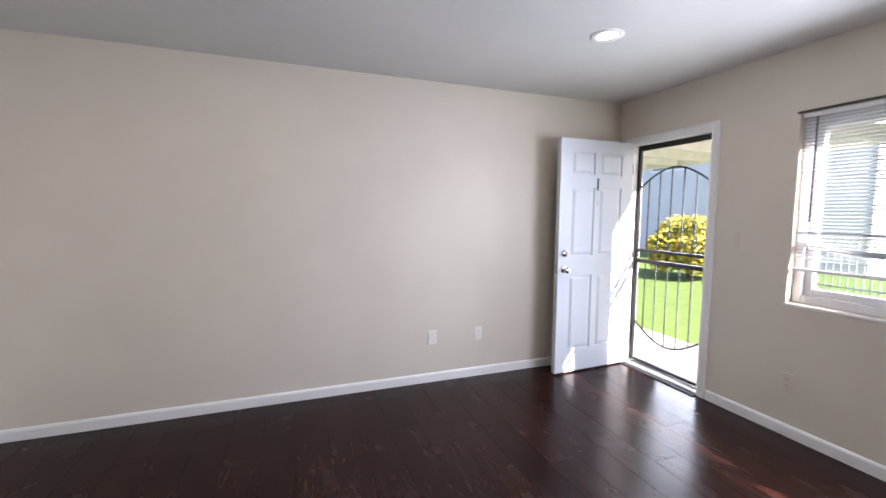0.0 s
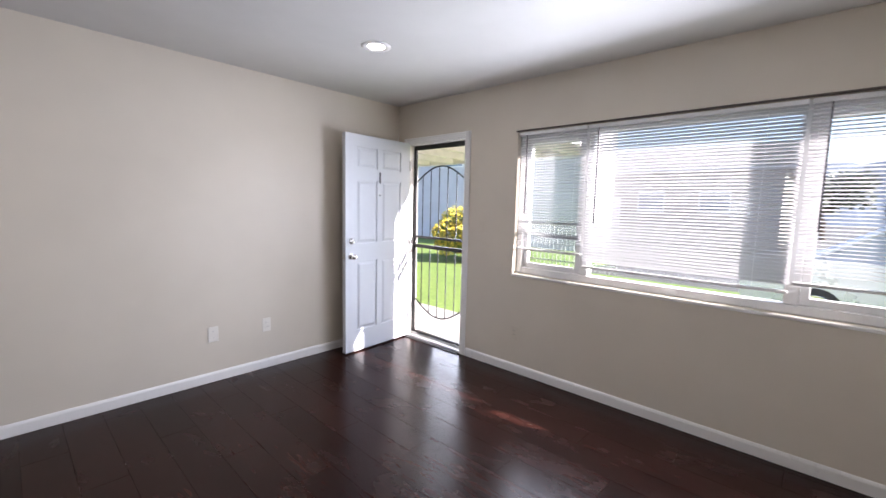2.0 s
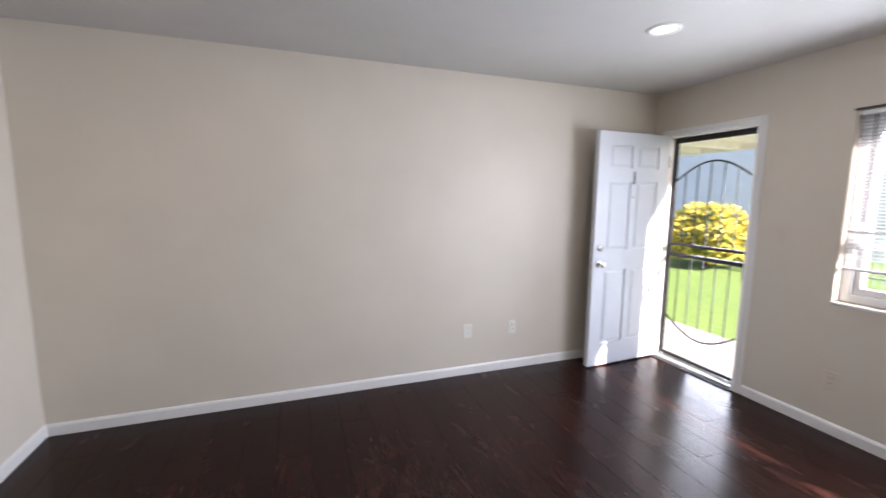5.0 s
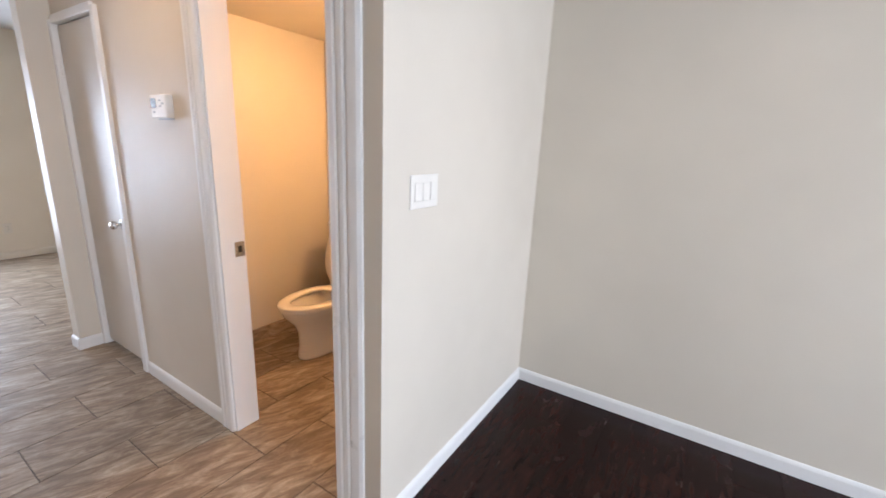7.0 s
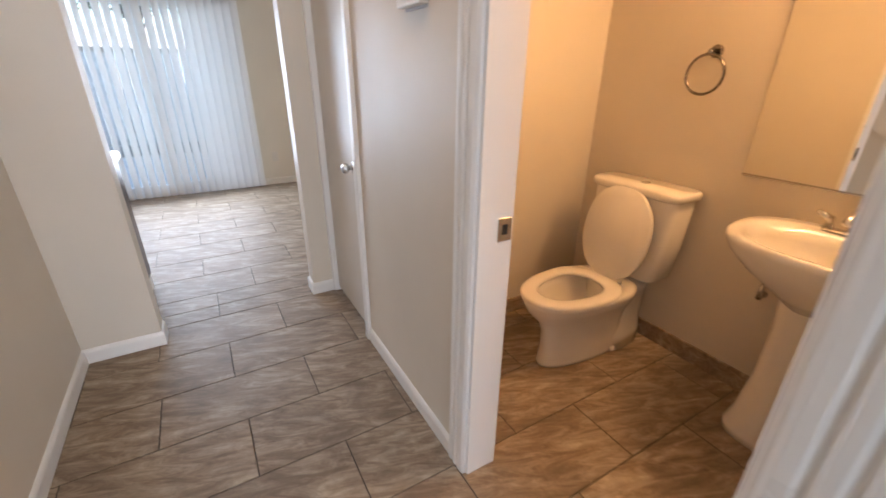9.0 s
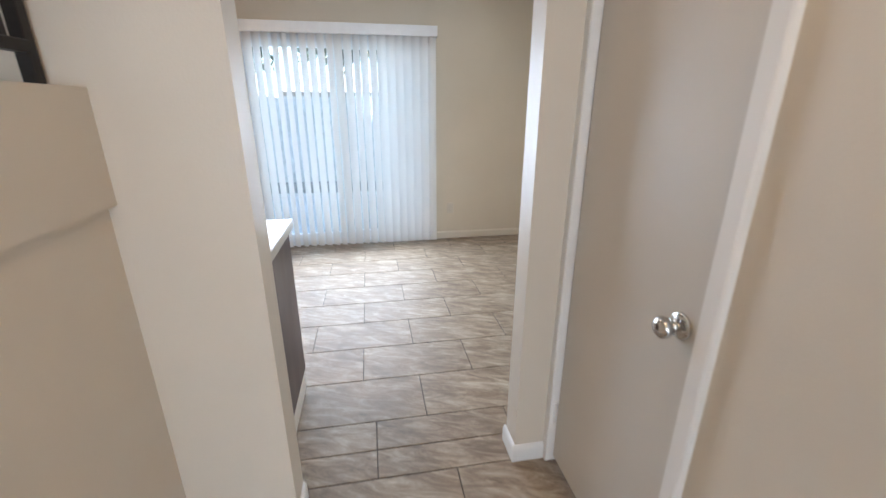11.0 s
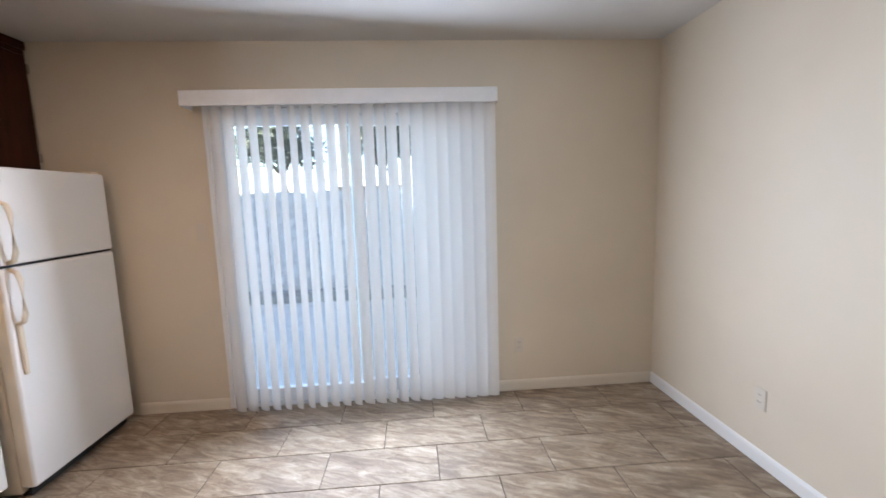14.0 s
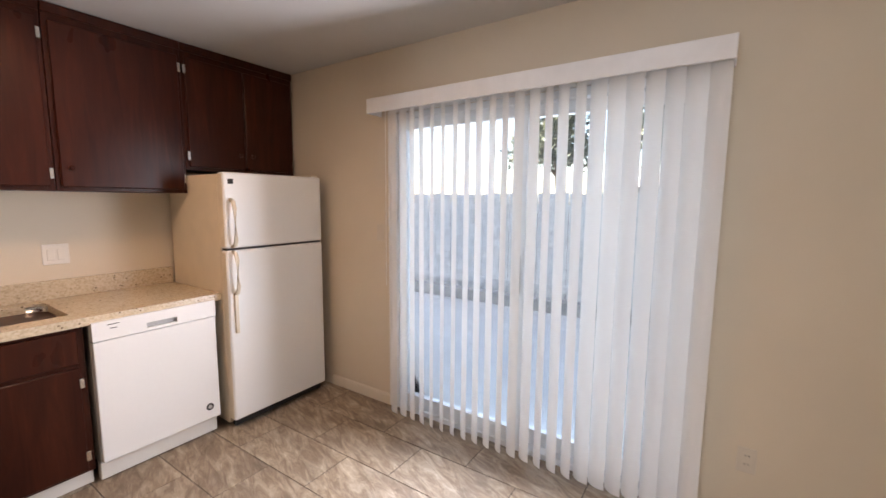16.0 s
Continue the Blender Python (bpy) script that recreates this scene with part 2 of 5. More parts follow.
FENCE = plain("weathered_fence", (0.64, 0.645, 0.65), 0.8, 0, 0.16, 9, 0.3)
CAR_PAINT = plain("silver_car_paint", (0.50, 0.55, 0.64), 0.28, 0.5, 0.02, 3, 0, 0.6)
# blue-grey base carries a painted sky reflection and glare
SKY_GLASS = plain("sky_glass", (0.22, 0.27, 0.34), 0.06, 0, 0.05)
ASPHALT = plain("asphalt", (0.06, 0.06, 0.062), 0.9, 0, 0.2, 20, 0.5)

# ---- mesh helpers ----


def part(name, bm, material, parent=None, label="", smooth=False):
    me = bpy.data.meshes.new(name)
    bmesh.ops.recalc_face_normals(bm, faces=bm.faces[:])
    bm.to_mesh(me)
    bm.free()
    me.materials.append(material)
    if smooth:
        me.polygons.foreach_set("use_smooth", [True] * len(me.polygons))
    ob = new(name, me)
    if parent:
        ob.parent = parent
    if label:
        ob["label"] = label
    return ob


def base(name, label, category, place=(0, 0, 0), turn=0.0, group="", kind=""):
    ob = new(name)
    ob.matrix_world = pose(*place, 0, 0, turn)
    return tagged(ob, label, category, group, kind)


def box(x0, x1, y0, y1, z0, z1, bevel=0.0, bm=None, seg=1):
    own = bmesh.new()
    c = bmesh.ops.create_cube(own, size=1.0)
    for v in c["verts"]:
        v.co = Vector(((x0 + x1) / 2 + v.co.x * (x1 - x0), (y0 + y1) / 2 + v.co.y * (y1 - y0), (z0 + z1) / 2 + v.co.z * (z1 - z0)))
    if bevel:
        bmesh.ops.bevel(own, geom=own.edges[:], offset=bevel, segments=seg, affect="EDGES", profile=0.5)
    return merge(bm, own)


def merge(bm, own):
    if bm is None:
        return own
    me = bpy.data.meshes.new("tmp")
    own.to_mesh(me)
    own.free()
    bm.from_mesh(me)
    bpy.data.meshes.remove(me)
    return bm


def tube(points, radius, sides=10, bm=None, flat=1.0, closed=False):
    """A round bar along a line of points."""
    own = bmesh.new()
    pts = [Vector(p) for p in points]
    rings = []
    for i, p in enumerate(pts):
        a = pts[i - 1] if (i or closed) else p
        b = pts[(i + 1) % len(pts)] if (i < len(pts) - 1 or closed) else p
        way = (b - a).normalized()
        side = way.cross(Vector((0, 0, 1)))
        if side.length < 1e-3:
            side = way.cross(Vector((0, 1, 0)))
        side.normalize()
        up = side.cross(way)
        r = radius[i] if isinstance(radius, (list, tuple)) else radius
        rings.append([own.verts.new(p + side * math.cos(k * math.tau / sides) * r + up * math.sin(k * math.tau / sides) * r * flat) for k in range(sides)])
    n = len(rings)
    for i in range(n if closed else n - 1):
        a, b = rings[i], rings[(i + 1) % n]
        for k in range(sides):
            own.faces.new((a[k], a[(k + 1) % sides], b[(k + 1) % sides], b[k]))
    if not closed:
        own.faces.new(rings[0][::-1])
        own.faces.new(rings[-1])
    return merge(bm, own)


def oval(cx, cy, z, rx, ry, n=32, power=2.0, front=1.0):
    """A ring of points; front stretches the half towards -y."""
    out = []
    for k in range(n):
        a = k * math.tau / n
        c, s = math.cos(a), math.sin(a)
        x = math.copysign(abs(c) ** (2 / power), c) * rx
        y = math.copysign(abs(s) ** (2 / power), s) * ry
        out.append(Vector((cx + x, cy + (y * front if y < 0 else y), z)))
    return out


def loft(rings, bm=None, caps=(True, True)):
    own = bmesh.new()
    rows = [[own.verts.new(p) for p in r] for r in rings]
    n = len(rows[0])
    for a, b in zip(rows, rows[1:]):
        for k in range(n):
            own.faces.new((a[k], a[(k + 1) % n], b[(k + 1) % n], b[k]))
    if caps[0]:
        own.faces.new(rows[0][::-1])
    if caps[1]:
        own.faces.new(rows[-1])
    return merge(bm, own)


def disc(place, axis, radius, depth, sides=24, bm=None, rim=0.0):
    """A round plate or knob whose axis points along axis."""
    a = Vector(axis).normalized()
    p = Vector(place)
    if rim:
        pts = [p, p + a * (depth - rim), p + a * depth]
        rad = [radius, radius, radius - rim]
    else:
        pts, rad = [p, p + a * depth], [radius, radius]
    return tube(pts, rad, sides, bm)


AXES = {"x": (0, 1, 2), "y": (1, 0, 2), "z": (2, 0, 1)}


def slab(axis, p0, p1, u0, u1, v0, v1, holes=()):
    """A plate across axis from p0 to p1 with rectangular holes (u0, u1, v0, v1) right through it."""
    us = sorted({u0, u1, *[min(max(h[i], u0), u1) for h in holes for i in (0, 1)]})
    vs = sorted({v0, v1, *[min(max(h[i], v0), v1) for h in holes for i in (2, 3)]})
    ax, iu, iv = AXES[axis]
    bm = bmesh.new()
    cache = {}

    def vert(p, u, v):
        key = (p, u, v)
        if key not in cache:
            co = [0, 0, 0]
            co[ax], co[iu], co[iv] = p, u, v
            cache[key] = bm.verts.new(co)
        return cache[key]

    def solid(i, j):
        if not (0 <= i < len(us) - 1 and 0 <= j < len(vs) - 1):
            return False
        mu, mv = (us[i] + us[i + 1]) / 2, (vs[j] + vs[j + 1]) / 2
        return not any(h[0] < mu < h[1] and h[2] < mv < h[3] for h in holes)

    for i in range(len(us) - 1):
        for j in range(len(vs) - 1):
            if not solid(i, j):
                continue
            a, b, c, d = us[i], us[i + 1], vs[j], vs[j + 1]
            for p in (p0, p1):
                bm.faces.new([vert(p, a, c), vert(p, b, c), vert(p, b, d), vert(p, a, d)])
            for di, dj, e in ((-1, 0, ((a, c), (a, d))), (1, 0, ((b, c), (b, d))), (0, -1, ((a, c), (b, c))), (0, 1, ((a, d), (b, d)))):
                if not solid(i + di, j + dj):
                    (ua, va), (ub, vb) = e
                    bm.faces.new([vert(p0, ua, va), vert(p0, ub, vb), vert(p1, ub, vb), vert(p1, ua, va)])
    return bm


def structure(name, bm, material, label, category):
    return tagged(part(name, bm, material), label, category, kind="structure")


# ---- the plan, in metres ----
H = 2.44
NORTH, EAST, SOUTH, SWITCH_X = 3.55, 2.82, -0.78, -1.87
HALL_N, HALL_S = 2.212, 0.91
BATH_W, BATH_H = -3.62, 2.16
K_WEST, K_NORTH, K_SOUTH, K_EAST = -7.51, 3.40, -0.96, -4.39
PIER_X, PIER_Y = -4.27, 1.24
STUB_E, STUB_W, STUB_S = -4.42, -4.527, 2.07
BATH_DOOR, CLOSET_DOOR = (-2.84, -2.085), (-4.40, -3.80)
FRONT_DOOR, WINDOW = (2.61, 3.41), (-0.325, 2.06, 0.86, 2.03)
SLIDER = (0.38, 2.20)

structure("wall_north", slab("y", NORTH, NORTH + 0.12, BATH_W - 0.12, EAST + 0.14, -0.1, H + 0.1), WALL, "off-white painted living room wall with faint texture", "wall")
structure("wall_east", slab("x", EAST, EAST + 0.14, SOUTH - 0.12, NORTH, -0.1, H + 0.1, [(FRONT_DOOR[0], FRONT_DOOR[1], -0.2, 2.05), WINDOW]), WALL, "off-white painted wall with entry door and wide window", "wall")
structure("wall_south", slab("y", SOUTH - 0.12, SOUTH, SWITCH_X - 0.12, EAST, -0.1, H + 0.1), WALL, "off-white painted living room wall", "wall")
structure("wall_west", slab("x", SWITCH_X - 0.12, SWITCH_X, SOUTH, HALL_S, -0.1, 5.0, [(-0.10, 0.79, -0.2, 2.44)]), WALL, "off-white painted wall beside the stairs", "wall")
structure("wall_switch", slab("x", SWITCH_X - 0.12, SWITCH_X, HALL_N, NORTH, -0.1, H + 0.1), WALL, "off-white painted wall carrying a switch and an air vent", "wall")
structure("wall_hall_north", slab("y", HALL_N, HALL_N + 0.12, STUB_E, SWITCH_X - 0.12, -0.1, H + 0.1, [(BATH_DOOR[0], BATH_DOOR[1], -0.2, 2.05), (CLOSET_DOOR[0], CLOSET_DOOR[1], -0.2, 2.05)]), WALL, "off-white glossy painted hall wall with two doorways", "wall")
structure("wall_bath_west", slab("x", BATH_W - 0.12, BATH_W, HALL_N + 0.12, NORTH, -0.1, H + 0.1), BATH_WALL, "cream painted bathroom wall under warm light", "wall")
structure("wall_closet_stub", slab("x", STUB_W, STUB_E, STUB_S, K_NORTH, -0.1, H + 0.1), WALL, "off-white wall end between hall and kitchen", "wall")
structure("wall_kitchen_north", slab("y", K_NORTH, K_NORTH + 0.12, K_WEST - 0.12, STUB_E, -0.1, H + 0.1), K_WALL, "bright off-white painted kitchen wall", "wall")
structure("wall_kitchen_west", slab("x", K_WEST - 0.12, K_WEST, K_SOUTH - 0.12, K_NORTH, -0.1, H + 0.1, [(SLIDER[0], SLIDER[1], -0.2, 2.03)]), K_WALL, "beige painted kitchen wall around the patio door", "wall")
structure("wall_kitchen_south", slab("y", K_SOUTH - 0.12, K_SOUTH, K_WEST, PIER_X, -0.1, H + 0.1), K_WALL, "off-white painted wall behind the kitchen counter", "wall")
structure("wall_kitchen_east", slab("x", K_EAST, PIER_X, K_SOUTH, PIER_Y, -0.1, 5.0), WALL, "off-white painted pier between hall and kitchen", "wall")
structure("wall_stair", slab("y", 0.79, HALL_S, PIER_X, SWITCH_X - 0.12, -0.1, 1.16), WALL, "off-white painted wall below the stair landing", "wall")
structure("wall_stair_upper", slab("y", 0.79, HALL_S, PIER_X, SWITCH_X - 0.12, H, 5.0), WALL, "off-white painted wall above the stairwell opening", "wall")
structure("wall_stair_back", slab("y", -0.22, -0.10, PIER_X, SWITCH_X - 0.12, -0.1, 5.0), WALL, "off-white painted wall behind the stair railing", "wall")

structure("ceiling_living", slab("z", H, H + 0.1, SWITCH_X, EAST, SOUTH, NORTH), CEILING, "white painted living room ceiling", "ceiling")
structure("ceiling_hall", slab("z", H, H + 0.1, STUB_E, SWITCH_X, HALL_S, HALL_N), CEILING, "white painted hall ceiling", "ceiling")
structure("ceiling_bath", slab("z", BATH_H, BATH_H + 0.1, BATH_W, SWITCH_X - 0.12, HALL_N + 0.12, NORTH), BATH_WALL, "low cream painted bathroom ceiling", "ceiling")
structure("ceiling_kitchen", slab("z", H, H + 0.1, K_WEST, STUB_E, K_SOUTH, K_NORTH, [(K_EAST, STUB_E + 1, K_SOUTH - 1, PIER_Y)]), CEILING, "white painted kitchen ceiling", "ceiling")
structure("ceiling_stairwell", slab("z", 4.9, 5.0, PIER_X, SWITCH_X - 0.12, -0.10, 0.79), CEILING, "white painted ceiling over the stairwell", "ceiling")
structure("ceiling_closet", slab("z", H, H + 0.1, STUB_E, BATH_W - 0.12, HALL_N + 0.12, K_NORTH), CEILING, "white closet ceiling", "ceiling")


# ---- baseboards, casings ----
def moulding(name, profile, start, end, side, material, label, category):
    """A strip from start to end; profile holds (out, up) pairs; side points away from the wall."""
    bm = bmesh.new()
    s = Vector(side)
    rows = [[bm.verts.new(Vector(p) + s * o + Vector((0, 0, u))) for o, u in profile] for p in (start, end)]
    n = len(profile)
    for k in range(n):
        bm.faces.new((rows[0][k], rows[0][(k + 1) % n], rows[1][(k + 1) % n], rows[1][k]))
    bm.faces.new(rows[0])
    bm.faces.new(rows[1][::-1])
    return structure(name, bm, material, label, category)


BB = [(0, 0.002), (0.012, 0.002), (0.012, 0.062), (0.009, 0.071), (0.005, 0.077), (0, 0.080)]


CREAM_TRIM = painted("cream_trim_paint", (0.70, 0.63, 0.52), 0.40, 0.08, 60, 0.03)


def baseboard(start, end, side, skin=TRIM, label="white painted wooden baseboard"):
    moulding("baseboard", BB, (*start, 0), (*end, 0), (*side, 0), skin, label, "baseboard")


baseboard((SWITCH_X, NORTH), (EAST, NORTH), (0, -1))
baseboard((EAST, SOUTH), (EAST, FRONT_DOOR[0] - 0.066), (-1, 0))
baseboard((SWITCH_X, SOUTH), (EAST - 0.012, SOUTH), (0, 1))
baseboard((SWITCH_X, HALL_N - 0.012), (SWITCH_X, NORTH - 0.012), (1, 0))
baseboard((BATH_DOOR[1] + 0.137, HALL_N), (SWITCH_X, HALL_N), (0, -1))
baseboard((CLOSET_DOOR[1] + 0.045, HALL_N), (BATH_DOOR[0] - 0.092, HALL_N), (0, -1))
baseboard((STUB_E, STUB_S - 0.012), (STUB_E, HALL_N - 0.02), (1, 0))
baseboard((STUB_W - 0.012, STUB_S), (STUB_E, STUB_S), (0, -1))
baseboard((STUB_W, STUB_S), (STUB_W, K_NORTH - 0.012), (-1, 0))
baseboard((K_WEST, K_NORTH), (STUB_W, K_NORTH), (0, -1))
baseboard((K_WEST, SLIDER[1] + 0.002), (K_WEST, K_NORTH - 0.012), (1, 0), CREAM_TRIM, "cream painted wooden baseboard")
baseboard((K_WEST, -0.25), (K_WEST, SLIDER[0] - 0.03), (1, 0), CREAM_TRIM, "cream painted wooden baseboard")
baseboard((PIER_X, HALL_S), (PIER_X, PIER_Y + 0.012), (1, 0))
baseboard((K_EAST, PIER_Y), (PIER_X, PIER_Y), (0, 1))
baseboard((PIER_X + 0.012, HALL_S), (SWITCH_X, HALL_S), (0, 1))
for a, b, s in (((BATH_W, HALL_N + 0.12), (BATH_W, NORTH - 0.01), (1, 0)), ((BATH_W, NORTH), (SWITCH_X - 0.12, NORTH), (0, -1)), ((SWITCH_X - 0.12, HALL_N + 0.12), (SWITCH_X - 0.12, NORTH - 0.01), (-1, 0))):
    moulding("tile_base", [(0, 0.002), (0.01, 0.002), (0.01, 0.093), (0.007, 0.097), (0, 0.097)], (*a, 0), (*b, 0), (*s, 0), TILE, "brown stone tile skirting along the bathroom wall", "baseboard")


def fluted(u0, u1, v0, v1, proud, upright, place):
    """A casing board with three grooves along its length; place maps (u, out, v) into the world."""
    bm = bmesh.new()
    w = (u1 - u0) if upright else (v1 - v0)
    prof = [(0, 0)]
    for a, b in ((0.0, 0.7), (0.08, 1.0), (0.22, 1.0), (0.27, 0.7), (0.33, 0.7), (0.38, 1.0), (0.50, 1.0), (0.55, 0.7), (0.61, 0.7), (0.66, 1.0), (0.9, 0.95), (1.0, 0.55)):
        prof.append((a * w, b * proud))
    prof.append((w, 0))
    rows = []
    for end in (0, 1):
        row = []
        for a, o in prof:
            u, v = (u0 + a, (v0, v1)[end]) if upright else ((u0, u1)[end], v0 + a)
            row.append(bm.verts.new(place(u, o, v)))
        rows.append(row)
    n = len(prof)
    for k in range(n):
        bm.faces.new((rows[0][k], rows[0][(k + 1) % n], rows[1][(k + 1) % n], rows[1][k]))
    bm.faces.new(rows[0])
    bm.faces.new(rows[1][::-1])
    return bm


def door_frame(name, label, opening, place, left, right, top, depth, z=2.05):
    """Casing boards on the room side and jamb boards through the wall; place maps (u, out, v)."""
    frame_root = base(name, label, "door frame", kind="structure")
    u0, u1 = opening

    def jamb(a, b, c, d):
        bm = box(min(a, b), max(a, b), -depth, 0.0, c, d, 0.002)
        for v in bm.verts:
            v.co = place(v.co.x, v.co.y, v.co.z)
        return bm

    part("casing", fluted(u0 - left, u0 + 0.008, 0.003, z + top, 0.017, True, place), TRIM, frame_root)
    part("casing", fluted(u1 - 0.008, u1 + right, 0.003, z + top, 0.017, True, place), TRIM, frame_root)
    part("casing", fluted(u0 + 0.008, u1 - 0.008, z - 0.008, z + top, 0.016, False, place), TRIM, frame_root)
    part("jamb", jamb(u0 + 0.001, u0 + 0.02, 0.003, z - 0.02), TRIM, frame_root)
    part("jamb", jamb(u1 - 0.02, u1 - 0.001, 0.003, z - 0.02), TRIM, frame_root)
    part("jamb", jamb(u0 + 0.001, u1 - 0.001, z - 0.02, z - 0.001), TRIM, frame_root)
    return frame_root


def hall_place(u, o, v):
    return Vector((u, HALL_N - o, v))


def east_place(u, o, v):
    return Vector((EAST - o, u, v))


bath_frame = door_frame("door_frame_bath", "white fluted wooden casing around the bathroom doorway", BATH_DOOR, hall_place, 0.09, 0.135, 0.085, 0.12)
part("strike_plate", box(BATH_DOOR[0] + 0.02, BATH_DOOR[0] + 0.0225, HALL_N + 0.065, HALL_N + 0.112, 0.905, 0.975, 0.0008), STEEL, bath_frame, "brushed steel strike plate")
part("strike_hole", box(BATH_DOOR[0] + 0.0225, BATH_DOOR[0] + 0.0232, HALL_N + 0.08, HALL_N + 0.098, 0.925, 0.955), SHADOWY, bath_frame)
for hz in (0.25, 1.78, 1.08):
    bm = box(BATH_DOOR[1] - 0.0235, BATH_DOOR[1] - 0.02, HALL_N + 0.07, HALL_N + 0.118, hz - 0.045, hz + 0.045, 0.0008)
    tube([(BATH_DOOR[1] - 0.03, HALL_N + 0.122, hz - 0.047), (BATH_DOOR[1] - 0.03, HALL_N + 0.122, hz + 0.047)], 0.008, 10, bm)
    part("hinge", bm, NICKEL, bath_frame, "dark nickel hinge")
door_frame("door_frame_front", "white painted casing around the front doorway", FRONT_DOOR, east_place, 0.055, 0.04, 0.045, 0.14)

# closet: narrow flat trim and a flat slab door with knob
closet_frame = base("door_frame_closet", "narrow white trim around the closet door", "door frame", kind="structure")
for a, b in ((CLOSET_DOOR[0] - 0.028, CLOSET_DOOR[0] + 0.012), (CLOSET_DOOR[1] - 0.006, CLOSET_DOOR[1] + 0.038)):
    part("casing", box(a, b, HALL_N - 0.02, HALL_N + 0.10, 0.003, 2.06, 0.004), TRIM, closet_frame)
part("casing", box(CLOSET_DOOR[0] + 0.012, CLOSET_DOOR[1] - 0.006, HALL_N - 0.018, HALL_N + 0.10, 2.035, 2.08, 0.004), TRIM, closet_frame)
closet = base("door_closet", "closed flat off-white closet door with steel knob", "door", ((CLOSET_DOOR[0] + CLOSET_DOOR[1]) / 2, HALL_N + 0.02, 0), kind="structure")
hw = (CLOSET_DOOR[1] - CLOSET_DOOR[0]) / 2 - 0.016
part("door_leaf", box(-hw, hw, -0.008, 0.03, 0.034, 2.03, 0.003), CLOSET_PAINT, closet)


def knob(parent, x, y, z, way, r=0.026, material=CHROME, name="door_knob", label="brushed steel door knob"):
    bm = disc((x, y, z), way, 0.032, 0.008, 24, None, 0.003)
    a, p = Vector(way), Vector((x, y, z))
    tube([p + a * 0.006, p + a * 0.03], 0.011, 14, bm)
    prof = [(0.028, 0.012), (0.034, 0.022), (0.045, 0.027), (0.055, 0.026), (0.062, 0.018), (0.064, 0.006)]
    tube([p + a * d for d, _ in prof], [q * r / 0.027 for _, q in prof], 20, bm)
    return part(name, bm, material, parent, label, True)


knob(closet, hw - 0.062, -0.008, 0.92, (0, -1, 0))
for hz in (0.25, 1.80):
    part("hinge", tube([(-hw - 0.004, -0.016, hz - 0.045), (-hw - 0.004, -0.016, hz + 0.045)], 0.008, 10), TRIM, closet, "painted hinge barrel")

# bathroom door, standing open against the inner wall
bath_door = base("door_bath", "white bathroom door standing open inside the room", "door", (BATH_DOOR[1] - 0.022, HALL_N + 0.125, 0), kind="structure")
part("door_leaf", box(-0.036, 0.0, 0.0, 0.76, 0.012, 2.02, 0.003), TRIM, bath_door)
knob(bath_door, -0.036, 0.70, 0.94, (-1, 0, 0))

# ---- floors ----
structure("floor_living_base", slab("z", -0.12, -0.012, SWITCH_X, EAST, SOUTH, NORTH), SUBFLOOR, "dark bed under the laminate planks", "floor")
structure("floor_tile_bed", slab("z", -0.12, -0.003, K_WEST, SWITCH_X, K_SOUTH, NORTH), GROUT, "brown grout between the floor tiles", "floor")
structure("threshold_front", box(EAST - 0.004, EAST + 0.15, FRONT_DOOR[0] + 0.021, FRONT_DOOR[1] - 0.021, -0.1, 0.022, 0.006), plain("threshold_metal", (0.55, 0.55, 0.55), 0.4, 0.7), "worn pale metal threshold of the front door", "threshold")
structure("trim_threshold", box(EAST - 0.05, EAST - 0.006, FRONT_DOOR[0] + 0.0, FRONT_DOOR[1] - 0.0, 0.0005, 0.009, 0.003), RUBBER, "black rubber strip along the front threshold", "trim")

# ---- front door leaf ----
HINGE_Y = 3.385
front_door = base("door_front", "white six-panel front door standing wide open", "door", (EAST - 0.01, HINGE_Y, 0), 183.2, kind="structure")
# local x runs from hinge to free edge; local +y is the room side that faces away from the wall
LW, LH, LT = 0.815, 2.03, 0.044


def panelled(w, h, t, rows, cols):
    """A door slab with raised panels set in shallow recesses on both faces."""
    holes = [(a, b, c, d) for c, d in rows for a, b in cols]
    bm = slab("y", -t / 2, t / 2, 0, w, 0, h, holes)
    for a, b, c, d in holes:
        box(a, b, -t / 2 + 0.010, t / 2 - 0.010, c, d, 0, bm)
        for s in (-1, 1):
            own = bmesh.new()
            y0, y1 = s * (t / 2 - 0.010), s * (t / 2 - 0.002)
            ring0 = [(a + 0.012, c + 0.012), (b - 0.012, c + 0.012), (b - 0.012, d - 0.012), (a + 0.012, d - 0.012)]
            ring1 = [(a + 0.034, c + 0.034), (b - 0.034, c + 0.034), (b - 0.034, d - 0.034), (a + 0.034, d - 0.034)]
            v0 = [own.verts.new((x, y0, z)) for x, z in ring0]
            v1 = [own.verts.new((x, y1, z)) for x, z in ring1]
            for k in range(4):
                own.faces.new((v0[k], v0[(k + 1) % 4], v1[(k + 1) % 4], v1[k]))
            own.faces.new(v1)
            merge(bm, own)
    return bm


